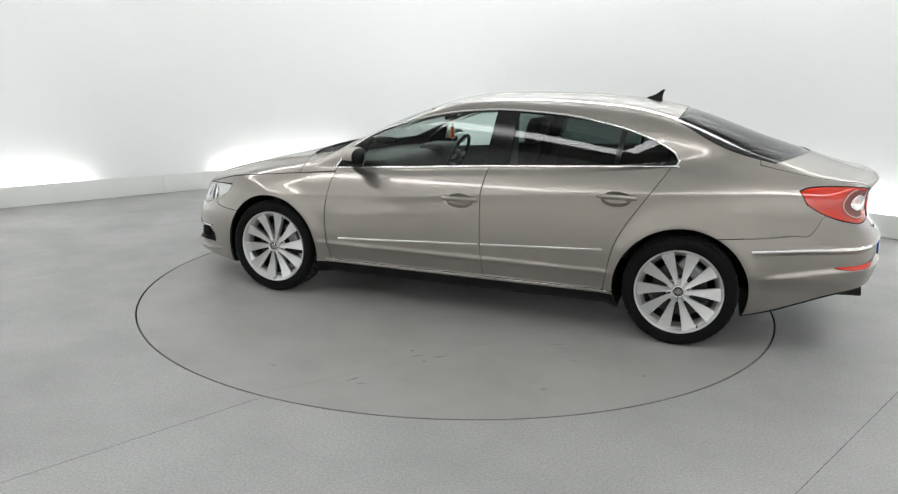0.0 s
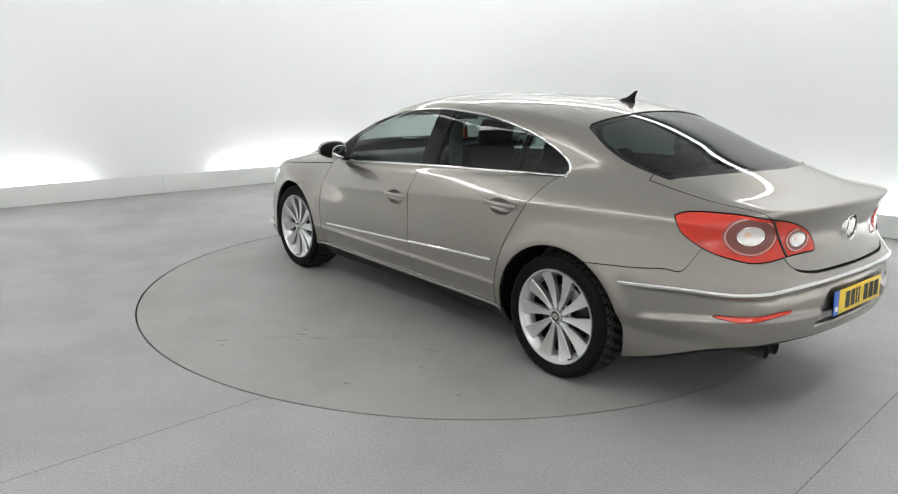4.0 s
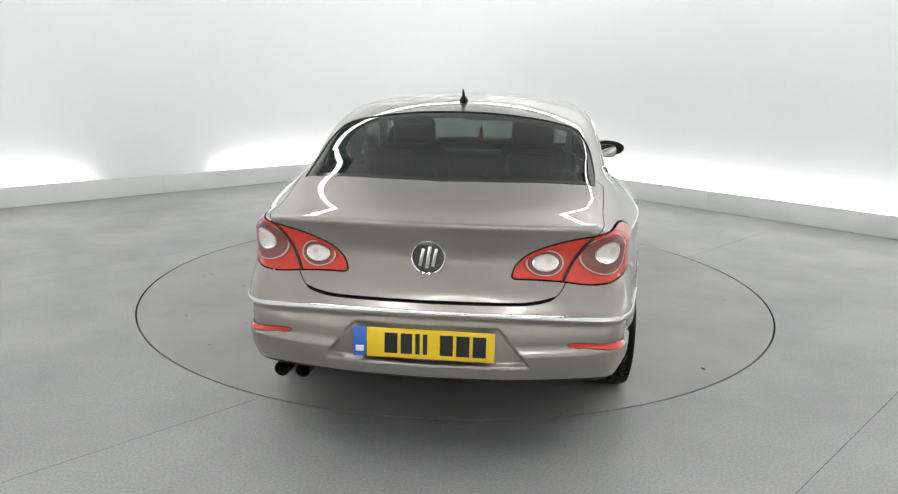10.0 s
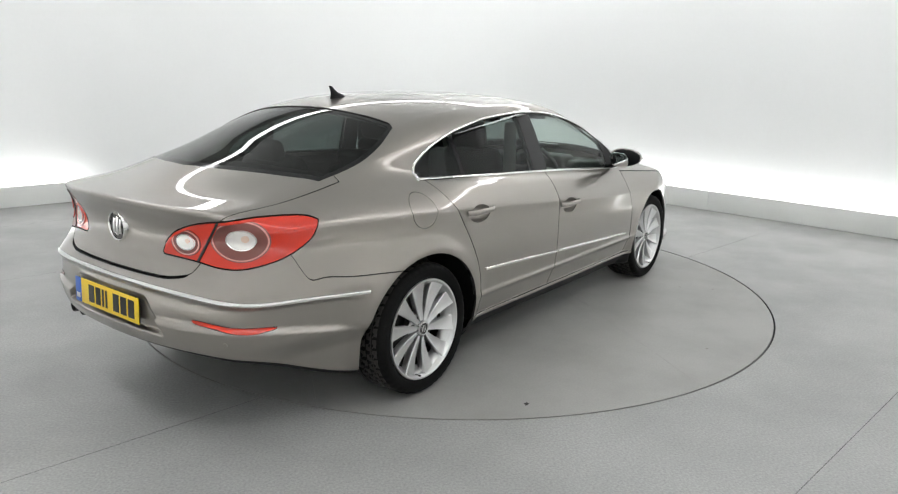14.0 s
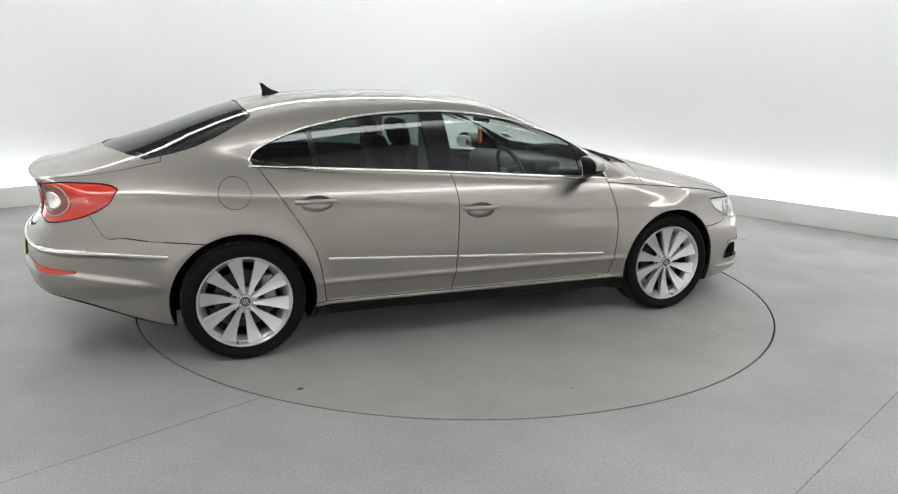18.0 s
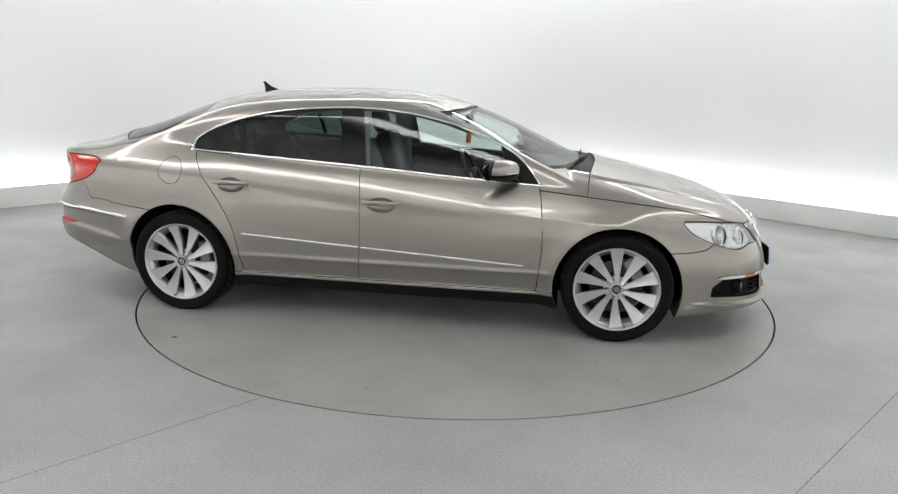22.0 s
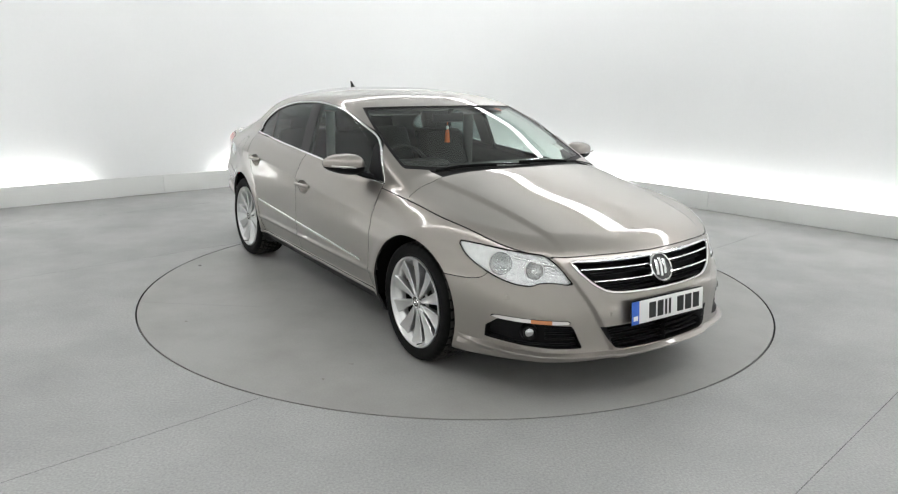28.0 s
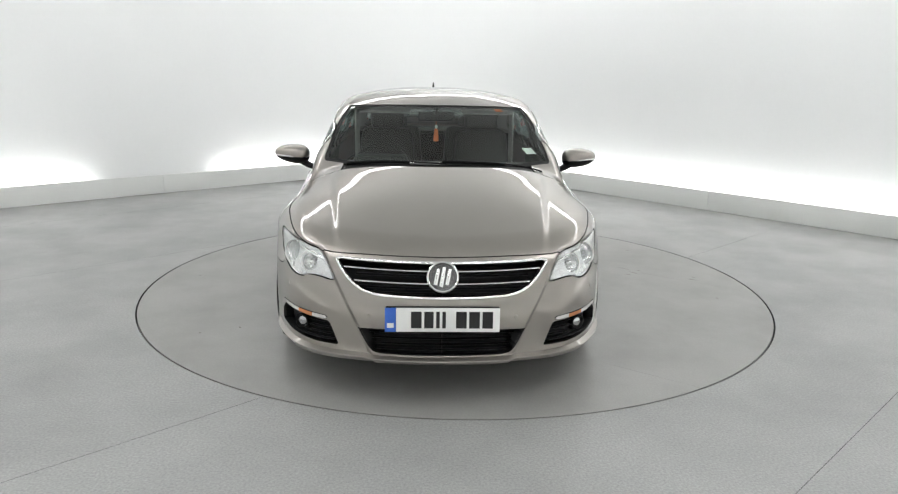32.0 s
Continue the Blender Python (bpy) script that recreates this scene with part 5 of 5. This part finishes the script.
        part("wiper_blade", sweep([p - n * 0.008 for p, n in ps[4:]], [n for _, n in ps[4:]], 0.006, 0.012), RUBBER, wiper)


GRILLE_EDGE = curve([(0.0, 0.664), (0.25, 0.667), (0.47, 0.671)], 5)
GRILLE_EDGE = np.concatenate([GRILLE_EDGE, curve([(0.494, 0.666), (0.458, 0.615), (0.40, 0.562), (0.325, 0.531), (0.194, 0.521), (0.0, 0.518)], 5)])


def build_mirrors(car):
    """Door mirrors: painted cap over a black base, with a lamp strip and a glass."""
    doors = named(car, "front_door")

    def shape(v):
        y = (v.y + 0.115) / 0.23
        k = 1.0 - 0.38 * y ** 2
        return Vector((v.x * (1.0 if v.x > 0 else 0.45) * k + 0.012 - 0.045 * y, v.y, v.z * k + 0.010 * y))

    at = Vector((0.668, 0.944, 0.985))
    cap = orb((0.112, 0.115, 0.066), at, 2.7, 32, shape)
    low, rear = cap.copy(), cap.copy()
    bmesh.ops.bisect_plane(cap, geom=cap.verts[:] + cap.edges[:] + cap.faces[:], plane_co=at + Vector((-0.036, 0, 0)), plane_no=(-1, 0, 0.12), clear_outer=True)
    bmesh.ops.bisect_plane(rear, geom=rear.verts[:] + rear.edges[:] + rear.faces[:], plane_co=at + Vector((-0.0375, 0, 0)), plane_no=(1, 0, -0.12), clear_outer=True)
    bmesh.ops.bisect_plane(rear, geom=rear.verts[:] + rear.edges[:] + rear.faces[:], plane_co=at + Vector((0, 0, -0.0125)), plane_no=(0, 0, -1), clear_outer=True)
    bmesh.ops.bisect_plane(cap, geom=cap.verts[:] + cap.edges[:] + cap.faces[:], plane_co=at + Vector((0, 0, -0.008)), plane_no=(0, 0, -1), clear_outer=True)
    bmesh.ops.bisect_plane(low, geom=low.verts[:] + low.edges[:] + low.faces[:], plane_co=at + Vector((0, 0, -0.0125)), plane_no=(0, 0, 1), clear_outer=True)
    mirrors = both("door_mirror", cap, PAINT, doors, "door mirror with a painted cap and black base")
    both("mirror_back", rear, PLASTIC, mirrors)
    both("mirror_base", low, PLASTIC, mirrors, "black plastic lower shell")
    stalk = sweep([Vector((0.735, 0.785, 0.912)), Vector((0.725, 0.830, 0.925)), Vector((0.700, 0.870, 0.942)), Vector((0.680, 0.920, 0.955))], [Vector((0, 0, 1))] * 4, 0.075, 0.035, n=12)
    both("mirror_arm", stalk, PLASTIC, mirrors)
    lamp = sweep([at + shape(Vector((0.104, y, -0.0105))) + Vector((0.006, 0, 0)) for y in np.linspace(-0.02, 0.095, 9)], [Vector((1, 0, 0))] * 9, 0.010, 0.012)
    both("mirror_lamp", lamp, WHITE_LENS, mirrors, "clear lamp strip on the mirror")
    glass = orb((0.004, 0.088, 0.050), at + Vector((-0.060, -0.002, 0.0)), 3.0, 24)
    bmesh.ops.transform(glass, matrix=Matrix.Translation(at) @ Matrix.Rotation(radians(24), 4, "Z") @ Matrix.Rotation(radians(-9), 4, "Y") @ Matrix.Translation(-at), verts=glass.verts)
    both("mirror_glass", glass, MIRROR, mirrors, "mirror glass")


# ---- cabin ----
def build_cabin(car):
    for y in (0.37, -0.37):
        seat = part("front_seat", rbox((0.52, 0.50, 0.16), (0.10, y, 0.50), 0.05, Matrix.Rotation(radians(-8), 4, "Y")), LEATHER, car, "black leather front seat")
        part("backrest", rbox((0.13, 0.49, 0.62), (-0.225, y, 0.80), 0.055, Matrix.Rotation(radians(-20), 4, "Y"), taper=(0.9, 0.80)), LEATHER, seat)
        part("headrest", rbox((0.09, 0.26, 0.17), (-0.365, y, 1.165), 0.04, Matrix.Rotation(radians(-16), 4, "Y")), LEATHER, seat)
        for d in (0.06, -0.06):
            part("headrest_post", sweep([(-0.325, y + d, 1.02), (-0.355, y + d, 1.13)], [(1, 0, 0)] * 2, 0.012, 0.012), CHROME, seat)
        bench = part("rear_seat", rbox((0.50, 0.56, 0.16), (-0.82, y * 0.97, 0.50), 0.05), LEATHER, car, "black leather rear seat")
        part("backrest", rbox((0.14, 0.56, 0.58), (-1.14, y * 0.97, 0.78), 0.055, Matrix.Rotation(radians(-24), 4, "Y"), taper=(0.9, 0.86)), LEATHER, bench)
        part("headrest", rbox((0.08, 0.25, 0.13), (-1.28, y * 0.97, 1.075), 0.035, Matrix.Rotation(radians(-20), 4, "Y")), LEATHER, bench)
    part("bulkhead", rbox((0.03, 1.46, 0.68), (-1.40, 0, 0.64), 0.01), CARPET, car, "black panel behind the rear seat")
    part("parcel_shelf", rbox((0.62, 1.20, 0.03), (-1.62, 0, 0.985), 0.012), LEATHER, car, "black parcel shelf")
    dash = part("dashboard", rbox((0.62, 1.42, 0.26), (0.86, 0, 0.800), 0.07, Matrix.Rotation(radians(4), 4, "Y")), LEATHER, car, "black dashboard")
    part("instrument_hood", rbox((0.20, 0.36, 0.09), (0.60, -0.37, 0.935), 0.035), LEATHER, dash)
    part("centre_console", rbox((0.70, 0.24, 0.34), (0.30, 0, 0.50), 0.04), LEATHER, car)
    ring = bmesh.new()
    ring = sweep([(0, 0.185 * math.cos(a), 0.185 * math.sin(a)) for a in np.linspace(0, 2 * math.pi, 40, endpoint=False)], [(1, 0, 0)] * 40, 0.030, 0.030, ring, closed=True)
    wheel_m = pose(0.44, -0.37, 0.875, 0, -24, 0)
    bmesh.ops.transform(ring, matrix=wheel_m, verts=ring.verts)
    steer = part("steering_wheel", ring, LEATHER, car, "black leather steering wheel")
    for a, b in (((0, -0.17, 0.01), (0, 0.17, 0.01)), ((0, 0, -0.17), (0, 0, 0))):
        bm = sweep([wheel_m @ Vector(a), wheel_m @ Vector(b)], [wheel_m.to_3x3() @ Vector((1, 0, 0))] * 2, 0.045, 0.02)
        part("wheel_arm", bm, ALLOY_DARK, steer)
    part("wheel_hub", orb((0.04, 0.065, 0.055), wheel_m @ Vector((0.01, 0, 0)), 2.6, 20), LEATHER, steer)
    part("inner_mirror", rbox((0.025, 0.25, 0.065), (0.360, 0, 1.225), 0.012), PLASTIC, car, "black inside mirror")
    part("mirror_stem", sweep([(0.37, 0, 1.25), (0.40, 0, 1.285)], [(0, 1, 0)] * 2, 0.03, 0.03), PLASTIC, car)
    for y in (0.36, -0.36):
        part("sun_visor", rbox((0.15, 0.36, 0.014), (0.20, y, 1.272), 0.006, Matrix.Rotation(radians(24), 4, "Y")), LINING, car, "pale grey sun visor")
    for s in (1, -1):
        ps = [(-0.245, s * 0.60, z) for z in (0.45, 0.7, 0.95, 1.24)]
        part("inner_post", sweep(ps, [(0, s, 0)] * 4, 0.13, 0.04), LINING, car)
        part("seat_belt", sweep([(-0.235, s * 0.60, 1.15), (-0.22, s * 0.60, 0.75), (-0.2, s * 0.60, 0.5)], [(0, s, 0)] * 3, 0.045, 0.003), LINING, car)
    p, n = top_at(0.86, 0.60)
    for x, y, size, material, label in ((0.845, 0.585, 0.035, STICKER, "pale paper disc stuck inside the windscreen"), (0.36, 0.43, 0.026, ORANGE, "orange sticker at the top of the windscreen")):
        p, n = top_at(x, y)
        bm = rbox((size * 2, size * 2, 0.001), (0, 0, 0), 0)
        bmesh.ops.transform(bm, matrix=Matrix.Translation(p - n * 0.012) @ n.to_track_quat("Z", "Y").to_matrix().to_4x4(), verts=bm.verts)
        part("sticker", bm, material, car, label)


def build_tassel():
    """The ornament that hangs from the inside mirror."""
    t = thing("hanging_ornament", "orange tassel ornament on a cord from the inside mirror", "ornament")
    part("cord", sweep([(0.352, 0, 1.20), (0.352, 0, 1.165)], [(1, 0, 0)] * 2, 0.004, 0.004), ORANGE, t)
    part("bead", orb((0.011, 0.011, 0.014), (0.352, 0, 1.155), 2.0, 14), STICKER, t, "pale bead")
    part("tassel", lathe([(0.004, 1.142), (0.012, 1.138), (0.016, 1.10), (0.019, 1.055), (0.001, 1.052)], 16, "z"), ORANGE, t)
    bmx = t.children[-1].data
    bmx.transform(Matrix.Translation((0.352, 0, 0)))
    return t


build_wheels(car)
build_trim(car)
build_mirrors(car)
build_cabin(car)
riders = [build_tassel()]


def motions():
    """Turntable, car and what hangs in it turn together about the table's centre."""
    rows, ride = [], []
    for k, a in enumerate(HEADINGS):
        rows.append((float(k), pose(0, 0, 0, 0, 0, a)))
        ride.append((float(k), pose(0, 0, 0, 0, 0, a) @ pose(CAR_ON_TABLE[0], CAR_ON_TABLE[1], 0.001)))
    walk(turntable, rows)
    walk(car, ride)
    for ob in riders:
        walk(ob, ride)


motions()
